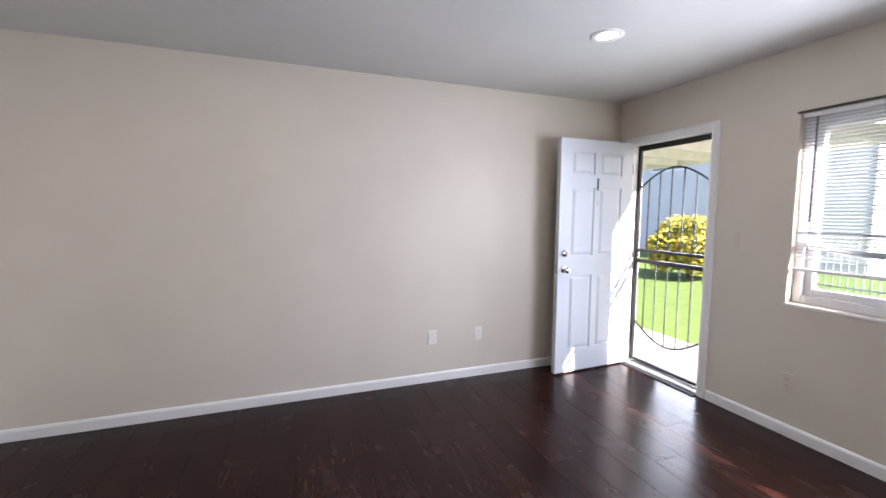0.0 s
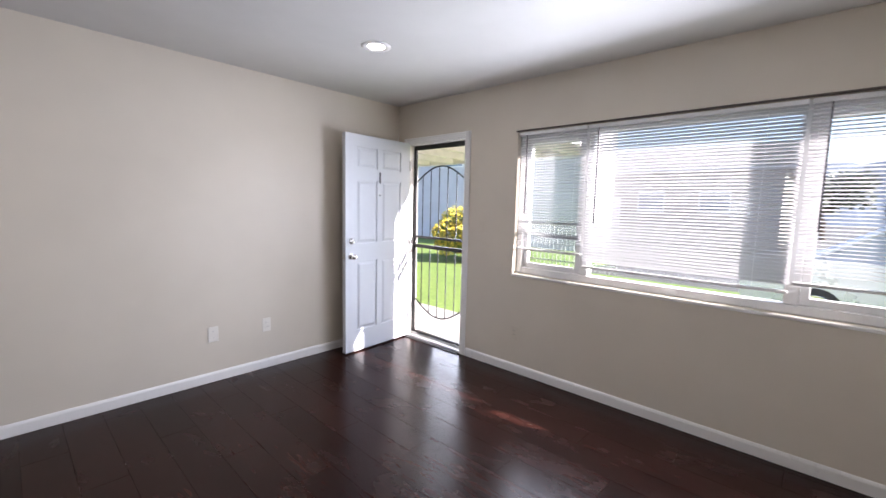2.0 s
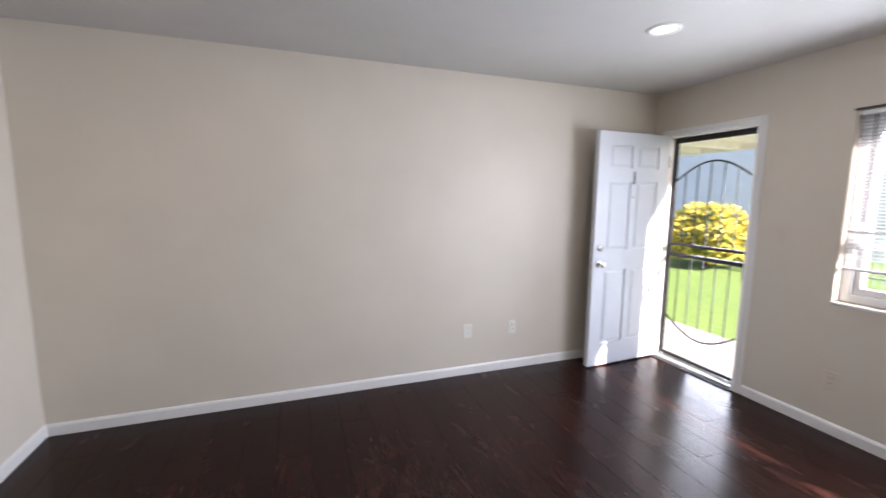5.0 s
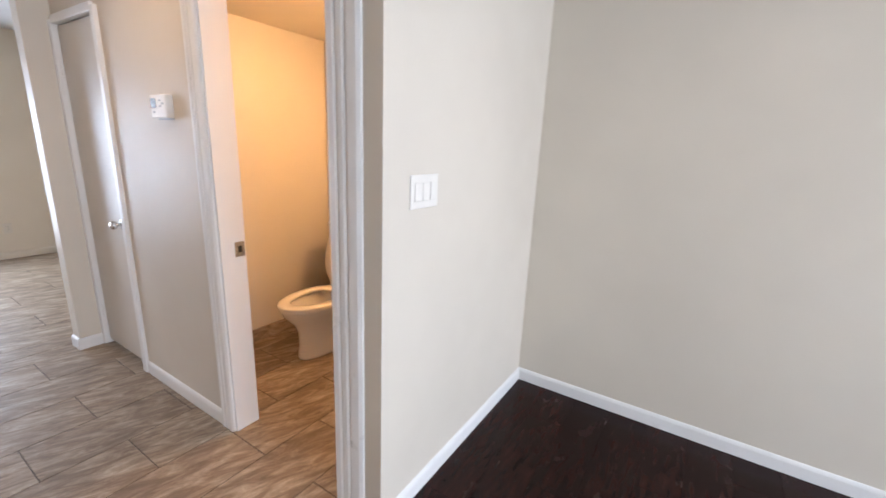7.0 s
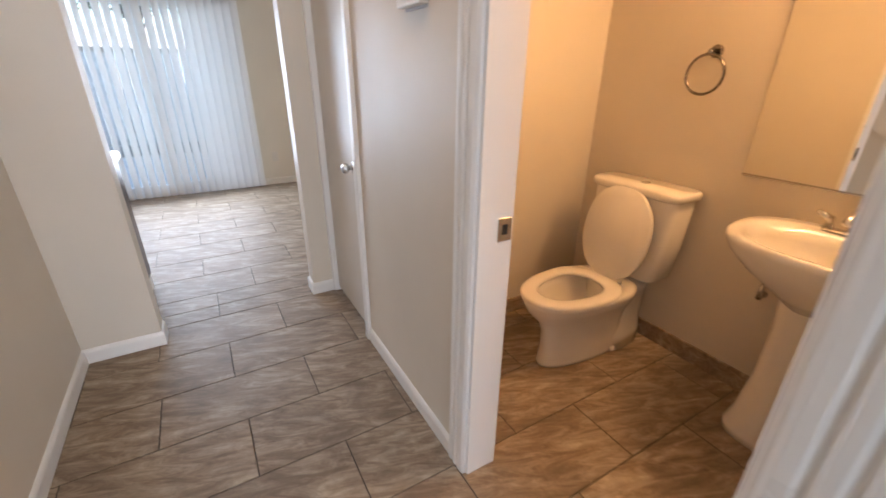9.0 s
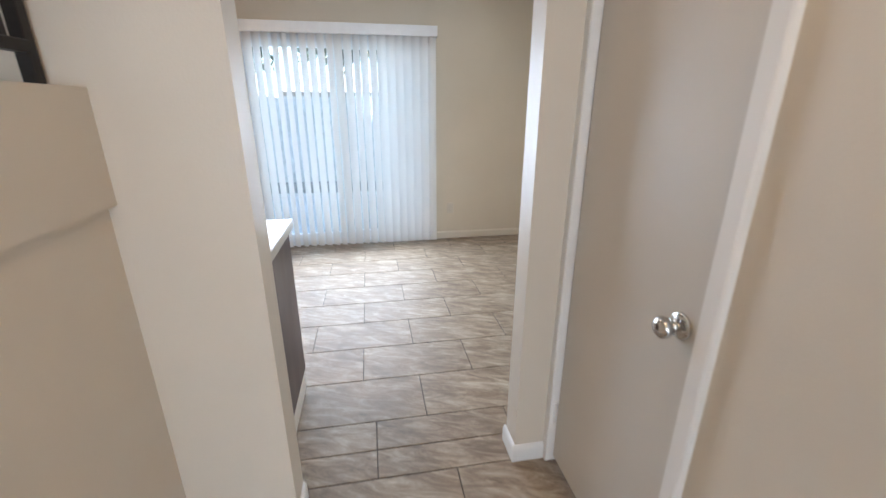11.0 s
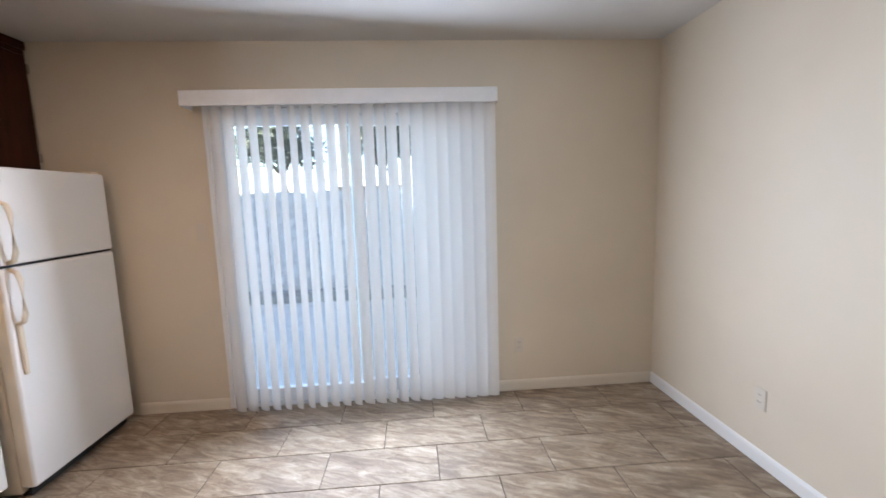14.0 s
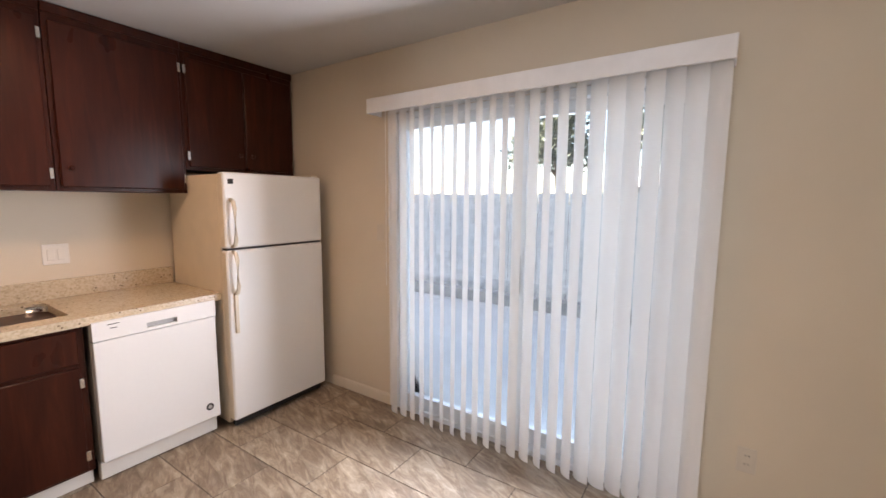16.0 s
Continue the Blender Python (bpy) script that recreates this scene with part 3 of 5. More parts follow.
leaf = part("door_leaf", panelled(LW, LH, LT, ((0.20, 0.86), (1.03, 1.62), (1.73, 1.92)), ((0.13, 0.375), (0.44, 0.685))), DOOR_PAINT, front_door)
leaf.matrix_local = pose(0, 0, 0.015)
num = bpy.data.curves.new("digit", "FONT")
num.body, num.size, num.extrude, num.align_x = "1", 0.155, 0.002, "CENTER"
num_ob = new("house_number", num)
num_ob.parent = front_door
num_ob.matrix_local = pose(0.408, 0.0245, 1.615, 90, 0, 180)
num.materials.append(BLACK_IRON)
num_ob["label"] = "black house number one"
knob(front_door, LW - 0.065, LT / 2, 0.93, (0, 1, 0), 0.028)
knob(front_door, LW - 0.065, -LT / 2, 0.93, (0, -1, 0), 0.028)
part("deadbolt", disc((LW - 0.065, LT / 2, 1.07), (0, 1, 0), 0.030, 0.018, 24, None, 0.006), CHROME, front_door, "chrome deadbolt thumb turn", True)
part("thumb_turn", box(LW - 0.07, LW - 0.06, LT / 2 + 0.018, LT / 2 + 0.034, 1.052, 1.088, 0.003), CHROME, front_door)
part("latch_plate", box(LW, LW + 0.0018, -0.013, 0.013, 0.90, 0.96, 0.0005), CHROME, front_door)
part("peep_hole", disc((0.41, LT / 2, 1.50), (0, 1, 0), 0.008, 0.004), CHROME, front_door)
for hz in (0.22, 1.02, 1.82):
    part("hinge", tube([(-0.004, LT / 2 + 0.004, hz - 0.05), (-0.004, LT / 2 + 0.004, hz + 0.05)], 0.007, 10), STEEL, front_door, "steel hinge")

# ---- iron security screen door ----
SX = EAST + 0.09
screen = base("screen_door", "black wrought-iron security screen door, closed", "screen door", (SX, 0, 0))
y0, y1 = FRONT_DOOR[0] + 0.022, FRONT_DOOR[1] - 0.022
for a, b, c, d, nm in ((y0, y0 + 0.022, 0.03, 2.03, "stile"), (y1 - 0.03, y1, 0.03, 2.03, "stile"), (y0 + 0.022, y1 - 0.03, 1.985, 2.03, "rail"), (y0 + 0.022, y1 - 0.03, 0.03, 0.055, "rail"), (y0 + 0.022, y1 - 0.03, 1.068, 1.092, "rail"), (y0 + 0.022, y1 - 0.03, 0.965, 1.0, "rail")):
    part(nm, box(-0.014, 0.014, a, b, c, d, 0.003), BLACK_IRON, screen)
ya, yb = y0 + 0.022, y1 - 0.03
mid = (ya + yb) / 2
for k in range(1, 6):
    y = ya + (yb - ya) * k / 6 + 0.02
    drop = 0.15 * (1 - math.cos((y - mid) / (yb - ya) * math.pi))
    part("bar", tube([(0, y, 1.092), (0, y, 1.81 - drop)], 0.0055, 8), BLACK_IRON, screen)
    part("bar", tube([(0, y, 0.965), (0, y, 0.25 + drop * 1.1)], 0.0055, 8), BLACK_IRON, screen)
for z, s, nm in ((1.81, -1, "arch"), (0.25, 1, "arch")):
    pts = []
    for k in range(21):
        y = ya + (yb - ya) * k / 20
        pts.append((0, y, z + s * 0.16 * (1 - math.cos((y - mid) / (yb - ya) * math.pi))))
    part(nm, tube(pts, 0.008, 8), BLACK_IRON, screen)
part("lock_box", box(-0.03, 0.02, y0 + 0.002, y0 + 0.05, 0.86, 0.98, 0.006), BLACK_IRON, screen)

# ---- living room window ----
wy0, wy1, wz0, wz1 = WINDOW
window = base("window_1", "white vinyl three-part sliding window", "window", (EAST, 0, 0), kind="structure")
FX = 0.10
for a, b, c, d, nm in ((wy0, wy0 + 0.05, wz0, wz1, "window_frame"), (wy1 - 0.05, wy1, wz0, wz1, "window_frame"), (wy0 + 0.05, wy1 - 0.05, wz1 - 0.05, wz1, "window_frame"), (wy0 + 0.05, wy1 - 0.05, wz0, wz0 + 0.055, "window_frame")):
    part(nm, box(FX - 0.045, FX + 0.038, a + 0.001, b - 0.001, c + 0.001, d - 0.001, 0.004), VINYL, window)
mull = (0.25, 1.47)
for m in mull:
    part("mullion", box(FX - 0.04, FX + 0.03, m - 0.035, m + 0.035, wz0 + 0.055, wz1 - 0.05, 0.004), VINYL, window)
for a, b in ((wy0 + 0.05, mull[0] - 0.035), (mull[0] + 0.035, mull[1] - 0.035), (mull[1] + 0.035, wy1 - 0.05)):
    wide = b - a > 0.8
    s = 0.0 if wide else 0.042
    if s:
        for c, d, e, f in ((a, a + s, wz0 + 0.055, wz1 - 0.05), (b - s, b, wz0 + 0.055, wz1 - 0.05), (a + s, b - s, wz0 + 0.055, wz0 + 0.055 + s), (a + s, b - s, wz1 - 0.05 - s, wz1 - 0.05)):
            part("sash", box(FX - 0.022, FX + 0.018, c, d, e, f, 0.003), VINYL, window)
    p = part("pane", box(FX - 0.002, FX + 0.002, a + s, b - s, wz0 + 0.055 + s, wz1 - 0.05 - s), GLASS, window)
    p.visible_shadow = False
part("window_sill", box(-0.006, FX - 0.046, wy0 - 0.012, wy1 + 0.012, wz0 - 0.022, wz0 - 0.001, 0.004), TRIM, window, "thin white painted sill")

# thin dark brown strip along the top edge of the window
structure("trim_window_head", box(EAST - 0.009, EAST - 0.0005, wy0 - 0.015, wy1 + 0.012, wz1 + 0.001, wz1 + 0.014, 0.002), plain("dark_strip", (0.07, 0.055, 0.045), 0.6), "thin dark strip above the window blinds", "trim")

SL = 0.0125
slat_cache = {}


def slat_mesh(width, droop=0.0):
    key = (round(width, 3), droop)
    if key not in slat_cache:
        bm = bmesh.new()
        n = 2 if not droop else 8
        rows = []
        for k in range(n + 1):
            y = -width / 2 + width * k / n
            z = 0.0 if not droop else -droop * max(0.0, (k / n - 0.55) / 0.45)
            rows.append([bm.verts.new((u, y, z + w)) for u, w in ((-SL, -0.0005), (-SL * 0.5, 0.0014), (0, 0.0020), (SL * 0.5, 0.0014), (SL, -0.0005))])
        for a, b in zip(rows, rows[1:]):
            for k in range(4):
                bm.faces.new((a[k], a[k + 1], b[k + 1], b[k]))
        me = bpy.data.meshes.new("slat")
        bm.to_mesh(me)
        bm.free()
        me.materials.append(SLAT)
        slat_cache[key] = me
    return slat_cache[key]


def mini_blind(label, ya, yb, levels, bottom, tilt, wand):
    cy, w = (ya + yb) / 2, yb - ya
    blind = base("mini_blind", label, "blind", (EAST + 0.022, cy, wz1), group="window blinds")
    part("head_rail", box(-0.014, 0.014, -w / 2, w / 2, -0.028, -0.002, 0.002), VINYL, blind)
    for z, droop, extra in levels:
        s = new("slat", slat_mesh(w - 0.01, droop))
        s.parent = blind
        s.matrix_local = pose(0, 0, z - wz1, 0, tilt + extra, 0)
    part("bottom_rail", box(-0.012, 0.012, -w / 2 + 0.004, w / 2 - 0.004, bottom - wz1 - 0.009, bottom - wz1 + 0.009, 0.003), VINYL, blind)
    for k in (-0.36, 0.36):
        part("ladder_cord", tube([(-0.0135, w * k, -0.028), (-0.0135, w * k, bottom - wz1)], 0.0011, 5), VINYL, blind)
    part("tilt_wand", tube([(-0.022, w / 2 - 0.08, -0.03), (-0.026, w / 2 - 0.082, -wand)], 0.005, 6), plain("clear_wand", (0.16, 0.16, 0.17), 0.2), blind, "grey plastic tilt wand")
    return blind


def ladder(top, low, step):
    return [(top - k * step, 0.0, random.uniform(-2, 2)) for k in range(int((top - low) / step))]


mini_blind("white aluminium mini blind with sagging missing slats", 1.475, 2.05, ladder(2.0, 1.10, 0.0205) + [(1.302, 0.0, 30), (1.205, -0.06, 30), (1.19, -0.06, 34)], 1.075, 14, 0.66)
mini_blind("wide white aluminium mini blind, fully lowered", 0.262, 1.465, [(z, d, e + 26 * min(1, max(0, (1.42 - z) / 0.30))) for z, d, e in ladder(2.0, 1.0, 0.0205)], 0.986, 32, 0.72)
mini_blind("white aluminium mini blind lowered almost to the sill", -0.318, 0.252, ladder(2.0, 1.06, 0.0205), 1.04, 15, 0.70)

# ---- switches, outlets, vent, ceiling lights ----


def wall_plate(name, label, category, place, turn, w, h, kind, skin=PLATE):
    ob = base(name, label, category, place, turn)
    part("plate", box(-w / 2, w / 2, -0.006, 0.0, -h / 2, h / 2, 0.0025), skin, ob)
    if kind == "outlet":
        for z in (-0.019, 0.019):
            part("socket", box(-0.016, 0.016, -0.008, -0.006, z - 0.014, z + 0.014, 0.0008), skin, ob)
            for x in (-0.0065, 0.0065):
                part("slot", box(x - 0.0012, x + 0.0012, -0.0086, -0.008, z - 0.002, z + 0.007), SHADOWY, ob)
    elif kind == "cable":
        for z in (-0.024, 0.024):
            part("screw", disc((0, -0.006, z), (0, -1, 0), 0.0035, 0.002, 10), GREY_PLASTIC, ob)
        part("jack", box(-0.012, 0.012, -0.0075, -0.006, -0.012, 0.012, 0.0008), skin, ob)
    elif kind == "blank":
        pass
    else:
        n = int(kind)
        for k in range(n):
            x = (k - (n - 1) / 2) * 0.046
            part("rocker", box(x - 0.0165, x + 0.0165, -0.0105, -0.006, -0.033, 0.033, 0.002), skin, ob)
    return ob


# plate faces local -y; turn 0 sits on a wall to its north
wall_plate("wall_jack_plate", "white jack plate low on the long wall", "wall plate", (0.947, NORTH, 0.38), 0, 0.075, 0.12, "cable")
wall_plate("wall_outlet", "white double outlet low on the long wall", "outlet", (1.363, NORTH, 0.375), 0, 0.07, 0.115, "outlet")
wall_plate("wall_outlet", "painted-over beige outlet under the window", "outlet", (EAST, 2.01, 0.35), -90, 0.075, 0.12, "outlet", PAINTED_PLATE)
wall_plate("light_switch", "painted-over switch beside the front door", "light switch", (EAST, 2.405, 1.24), -90, 0.07, 0.115, "1", PAINTED_PLATE)
wall_plate("light_switch", "white three-rocker light switch plate", "light switch", (SWITCH_X, 2.43, 1.29), 90, 0.165, 0.118, "3")
wall_plate("wall_outlet", "beige outlet low beside the patio door", "outlet", (K_WEST, 2.395, 0.345), 90, 0.07, 0.115, "outlet", PAINTED_PLATE)
wall_plate("wall_outlet", "beige outlet low on the bright kitchen wall", "outlet", (-6.55, K_NORTH, 0.35), 0, 0.07, 0.115, "outlet", PAINTED_PLATE)
wall_plate("light_switch", "beige switch beside the patio door", "light switch", (K_WEST, 0.27, 1.24), 90, 0.07, 0.115, "1", PAINTED_PLATE)
wall_plate("wall_outlet", "wide white double rocker plate above the counter", "light switch", (-6.09, K_SOUTH, 1.14), 180, 0.12, 0.118, "2")

vent = base("air_vent", "white steel wall register with one open dark half", "vent", (SWITCH_X, 2.86, 2.30), 90)
# local x runs along the wall
vw, vh = 0.17, 0.085
for a, b, c, d in ((-vw, vw, vh - 0.018, vh), (-vw, vw, -vh, -vh + 0.018), (-vw, -vw + 0.02, -vh + 0.018, vh - 0.018), (vw - 0.02, vw, -vh + 0.018, vh - 0.018)):
    part("frame", box(a, b, -0.012, 0.0, c, d, 0.002), PLATE, vent)
# black sheet painted as the shade inside the duct
part("backing", box(-vw + 0.02, vw - 0.02, -0.002, 0.0, -vh + 0.018, vh - 0.018), SHADOWY, vent)
for k in range(9):
    z = -vh + 0.026 + k * 0.0148
    s = part("slat", box(-0.03, 0.055, -0.0008, 0.0008, -0.008, 0.008), plain("vent_slat", (0.5, 0.5, 0.48), 0.4) if k == 0 else bpy.data.materials["vent_slat"], vent)
    s.matrix_local = pose(0, -0.009, z, 38)
for k in range(7):
    x = 0.068 + k * 0.013
    s = part("slat", box(-0.0008, 0.0008, -0.008, 0.0, -vh + 0.018, vh - 0.018), PLATE, vent)
    s.matrix_local = pose(x, -0.003, 0, 0, 0, 25)
part("divider", box(0.055, 0.062, -0.011, -0.002, -vh + 0.018, vh - 0.018), PLATE, vent)


def can_light(x, y):
    ob = base("ceiling_light", "round white recessed ceiling light, switched on", "ceiling light", (x, y, H), group="recessed ceiling lights")
    pts = [(0.055, -0.001), (0.060, -0.006), (0.078, -0.007), (0.094, -0.004), (0.096, 0.0), (0.055, 0.0)]
    bm = bmesh.new()
    rows = [[bm.verts.new((r * math.cos(a), r * math.sin(a), z)) for r, z in pts] for a in [k * math.tau / 40 for k in range(40)]]
    for i in range(40):
        a, b = rows[i], rows[(i + 1) % 40]
        for k in range(len(pts)):
            bm.faces.new((a[k], a[(k + 1) % len(pts)], b[(k + 1) % len(pts)], b[k]))
    part("trim_ring", bm, TRIM, ob, "", True)
    part("lens", disc((0, 0, -0.0005), (0, 0, -1), 0.056, 0.0015, 32), LENS, ob, "glowing frosted lens")


can_light(1.615, 2.39)
can_light(-0.62, 2.38)

# ---- hall: thermostat, stairs ----
thermo = base("thermostat", "white digital wall thermostat with grey display", "thermostat", (-3.17, HALL_N, 1.565))
part("body", box(-0.075, 0.075, -0.032, 0.0, -0.05, 0.05, 0.006, None, 2), PLATE, thermo)
part("wall_base", box(-0.07, 0.07, -0.004, 0.0, -0.058, -0.048, 0.001), GREY_PLASTIC, thermo)
part("display", box(-0.066, -0.018, -0.0335, -0.032, -0.006, 0.034, 0.0006), plain("lcd_grey", (0.025, 0.026, 0.024), 0.25), thermo, "dark grey display")
for k, (x, z) in enumerate(((0.02, 0.025), (0.02, 0.0), (0.045, 0.012), (-0.04, -0.025))):
    part("button", box(x - 0.008, x + 0.008, -0.0345, -0.032, z - 0.004, z + 0.004, 0.001), GREY_PLASTIC, thermo)

structure("stair_fascia", slab("y", 0.79, HALL_S + 0.022, -3.38, PIER_X, 1.16, 1.43), WALL, "off-white fascia of the stair landing", "trim")
structure("stair_landing", slab("z", 1.38, 1.43, PIER_X, -3.38, -0.10, 0.79), CONCRETE, "grey stair landing", "floor")
own = bmesh.new()
front = [(-3.38, 1.43), (-3.38, 1.16), (-1.95, -0.02 + 0.02), (-1.68, 0.0), (-1.68, 0.14)]
for y in (0.80, HALL_S + 0.022):
    front_v = [own.verts.new((x, y, z)) for x, z in front]
    own.faces.new(front_v)
vs = own.verts[:]
for k in range(5):
    own.faces.new((vs[k], vs[(k + 1) % 5], vs[5 + (k + 1) % 5], vs[5 + k]))
structure("stair_stringer", own, WALL, "off-white painted sloping stair stringer", "trim")
stairs = base("staircase", "straight stair rising to a landing, carpeted grey", "staircase", (0, 0, 0), kind="structure")
CARPET = plain("grey_carpet", (0.30, 0.28, 0.26), 0.95, 0, 0.15, 60, 0.5)
for k in range(7):
    x1 = -1.68 - k * 0.243
    part("step", box(x1 - 0.243, x1, -0.098, 0.788, 0.002 if k == 0 else 0.179 * k, 0.179 * (k + 1), 0.008), CARPET, stairs)

rail = base("stair_railing", "black iron stair railing along the landing", "railing", (0, 0.85, 1.43))
part("bottom_rail", box(-4.24, -3.42, -0.016, 0.016, 0.065, 0.09, 0.003), BLACK_IRON, rail)
part("top_rail", box(-4.24, -3.42, -0.02, 0.02, 0.86, 0.89, 0.004), BLACK_IRON, rail)
for k in range(8):
    x = -4.19 + k * 0.105
    part("baluster", box(x - 0.007, x + 0.007, -0.007, 0.007, 0.09, 0.86), BLACK_IRON, rail)
for x in (-4.245, -3.42):
    part("post", box(x - 0.014, x + 0.014, -0.014, 0.014, 0.0, 0.89, 0.002), BLACK_IRON, rail)

# the stairwell light is an unseen addition that goes with the fill
for nm, lab, x, y, z, r, m in (("ceiling_light", "round frosted hall ceiling light, switched on", -3.1, 1.68, H, 0.13, WARM_LENS), ("ceiling_light", "round frosted kitchen ceiling light, switched on", -5.75, 0.2, H, 0.17, WARM_LENS), ("ceiling_light", "round frosted stairwell light, added unseen as fill", -3.1, 0.35, 4.9, 0.16, LENS)):
    ob = base(nm, lab, "ceiling light", (x, y, z))
    part("rim", disc((0, 0, 0), (0, 0, -1), r, 0.02, 32, None, 0.006), TRIM, ob)
    part("lens", loft([oval(0, 0, -0.02 - d, r * q, r * q, 24) for d, q in ((0.0, 0.92), (0.008, 0.9), (0.014, 0.7))]), m, ob, "", True)

# ---- bathroom ----
TX, TB = -3.16, 3.535
toilet = base("toilet", "white ceramic two-piece toilet with raised lid", "toilet", (TX, TB, 0))
toilet.scale = (1.0, 1.02, 0.97)


def bowl_ring(z, rx, y_front, y_back, n=36, power=2.2):
    cy = y_back - rx * 0.95
    return oval(0, cy, z, rx, rx * 0.95, n, power, (cy - y_front) / (rx * 0.95))


bm = loft([bowl_ring(0.0, 0.105, -0.66, -0.16), bowl_ring(0.02, 0.108, -0.665, -0.16), bowl_ring(0.10, 0.106, -0.65, -0.17), bowl_ring(0.20, 0.110, -0.655, -0.17), bowl_ring(0.27, 0.125, -0.69, -0.16), bowl_ring(0.33, 0.165, -0.745, -0.16), bowl_ring(0.375, 0.183, -0.765, -0.16), bowl_ring(0.40, 0.185, -0.768, -0.16), bowl_ring(0.402, 0.175, -0.755, -0.17), bowl_ring(0.40, 0.135, -0.715, -0.27), bowl_ring(0.36, 0.125, -0.70, -0.28), bowl_ring(0.24, 0.095, -0.64, -0.33), bowl_ring(0.13, 0.05, -0.54, -0.40)])
part("bowl", bm, CERAMIC, toilet, "", True)
part("trapway", loft([oval(0, -0.17 - 0.0 * k, z, w, 0.16, 24, 3) for k, (z, w) in enumerate(((0.0, 0.115), (0.09, 0.115), (0.16, 0.10), (0.33, 0.11), (0.40, 0.13)))]), CERAMIC, toilet, "", True)
outer, inner = 0.188, 0.118
sr = [bowl_ring(0.404, outer, -0.775, -0.27), bowl_ring(0.418, outer, -0.775, -0.27), bowl_ring(0.424, outer - 0.012, -0.763, -0.28), bowl_ring(0.424, inner + 0.012, -0.70, -0.345), bowl_ring(0.418, inner, -0.688, -0.355), bowl_ring(0.404, inner, -0.688, -0.355), bowl_ring(0.404, outer, -0.775, -0.27)]
part("seat", loft(sr, None, (False, False)), CERAMIC, toilet, "glossy white seat", True)
lid = part("lid", loft([[Vector((p.x, d, p.y)) for p in oval(0, 0.235, 0, w, 0.235, 36, 2.3, 1.0)] for d, w in ((-0.012, 0.172), (-0.008, 0.182), (0.006, 0.182), (0.010, 0.174))]), CERAMIC, toilet, "glossy white raised lid", True)
lid.matrix_local = pose(0, -0.285, 0.418, -7)
for x in (-0.075, 0.075):
    part("seat_hinge", box(x - 0.02, x + 0.02, -0.30, -0.262, 0.402, 0.432, 0.006), CERAMIC, toilet)
part("tank", loft([oval(0, -0.105, z, w, 0.09, 32, 6) for z, w in ((0.425, 0.175), (0.435, 0.19), (0.60, 0.212), (0.845, 0.228), (0.85, 0.222))]), CERAMIC, toilet, "", True)
part("tank_lid", loft([oval(0, -0.108, z, w, d, 32, 6) for z, w, d in ((0.85, 0.232, 0.100), (0.856, 0.242, 0.106), (0.880, 0.243, 0.106), (0.89, 0.236, 0.10))]), CERAMIC, toilet, "", True)
part("flush_button", disc((0, -0.10, 0.889), (0, 0, 1), 0.024, 0.006, 20, None, 0.002), CHROME, toilet, "chrome flush button")
part("supply_line", tube([(-0.14, -0.06, 0.43), (-0.17, -0.05, 0.34), (-0.19, -0.02, 0.2), (-0.19, 0.01, 0.18)], 0.006, 8), STEEL, toilet, "braided steel supply hose")
part("bolt_cap", disc((0.112, -0.27, 0.03), (1, 0, 0.2), 0.016, 0.014, 14, None, 0.004), CERAMIC, toilet)

SXB = -2.39
basin = base("pedestal_sink", "white ceramic pedestal sink with chrome faucet", "sink", (SXB, 3.545, 0))
bm = loft([oval(0, -0.20, 0.60, 0.075, 0.09, 40), oval(0, -0.22, 0.66, 0.13, 0.13, 40, 2.2, 1.05), oval(0, -0.22, 0.72, 0.21, 0.18, 40, 2.3, 1.15), oval(0, -0.215, 0.78, 0.275, 0.205, 40, 2.4, 1.22), oval(0, -0.21, 0.815, 0.292, 0.208, 40, 2.5, 1.28), oval(0, -0.21, 0.838, 0.292, 0.208, 40, 2.5, 1.28), oval(0, -0.21, 0.843, 0.283, 0.202, 40, 2.5, 1.28), oval(0, -0.25, 0.838, 0.235, 0.13, 40, 2.2, 1.45), oval(0, -0.25, 0.80, 0.215, 0.115, 40, 2.2, 1.45), oval(0, -0.25, 0.74, 0.15, 0.085, 40, 2.1, 1.4), oval(0, -0.25, 0.715, 0.04, 0.03, 40)])
part("bowl", bm, CERAMIC, basin, "", True)
part("pedestal", loft([oval(0, -0.19, z, w, d, 32, 2.6) for z, w, d in ((0.0, 0.125, 0.12), (0.03, 0.125, 0.12), (0.10, 0.105, 0.10), (0.30, 0.082, 0.085), (0.50, 0.078, 0.085), (0.62, 0.09, 0.10), (0.68, 0.105, 0.11))]), CERAMIC, basin, "", True)
part("drain", disc((0, -0.25, 0.716), (0, 0, 1), 0.022, 0.003, 20), CHROME, basin)
part("faucet", tube([(0, -0.07, 0.842), (0, -0.07, 0.905), (0, -0.10, 0.93), (0, -0.19, 0.915), (0, -0.195, 0.90)], [0.024, 0.022, 0.017, 0.013, 0.012], 14), CHROME, basin, "chrome faucet", True)
part("faucet_plate", box(-0.085, 0.085, -0.095, -0.045, 0.842, 0.852, 0.004), CHROME, basin)
for x in (-0.075, 0.075):
    part("tap_handle", tube([(x, -0.07, 0.85), (x, -0.07, 0.885), (x * 1.5, -0.085, 0.905)], [0.016, 0.014, 0.007], 12), CHROME, basin, "", True)
part("shut_off_valve", tube([(-0.20, -0.005, 0.50), (-0.20, -0.06, 0.50), (-0.20, -0.062, 0.56)], [0.011, 0.013, 0.008], 10), CHROME, basin, "", True)

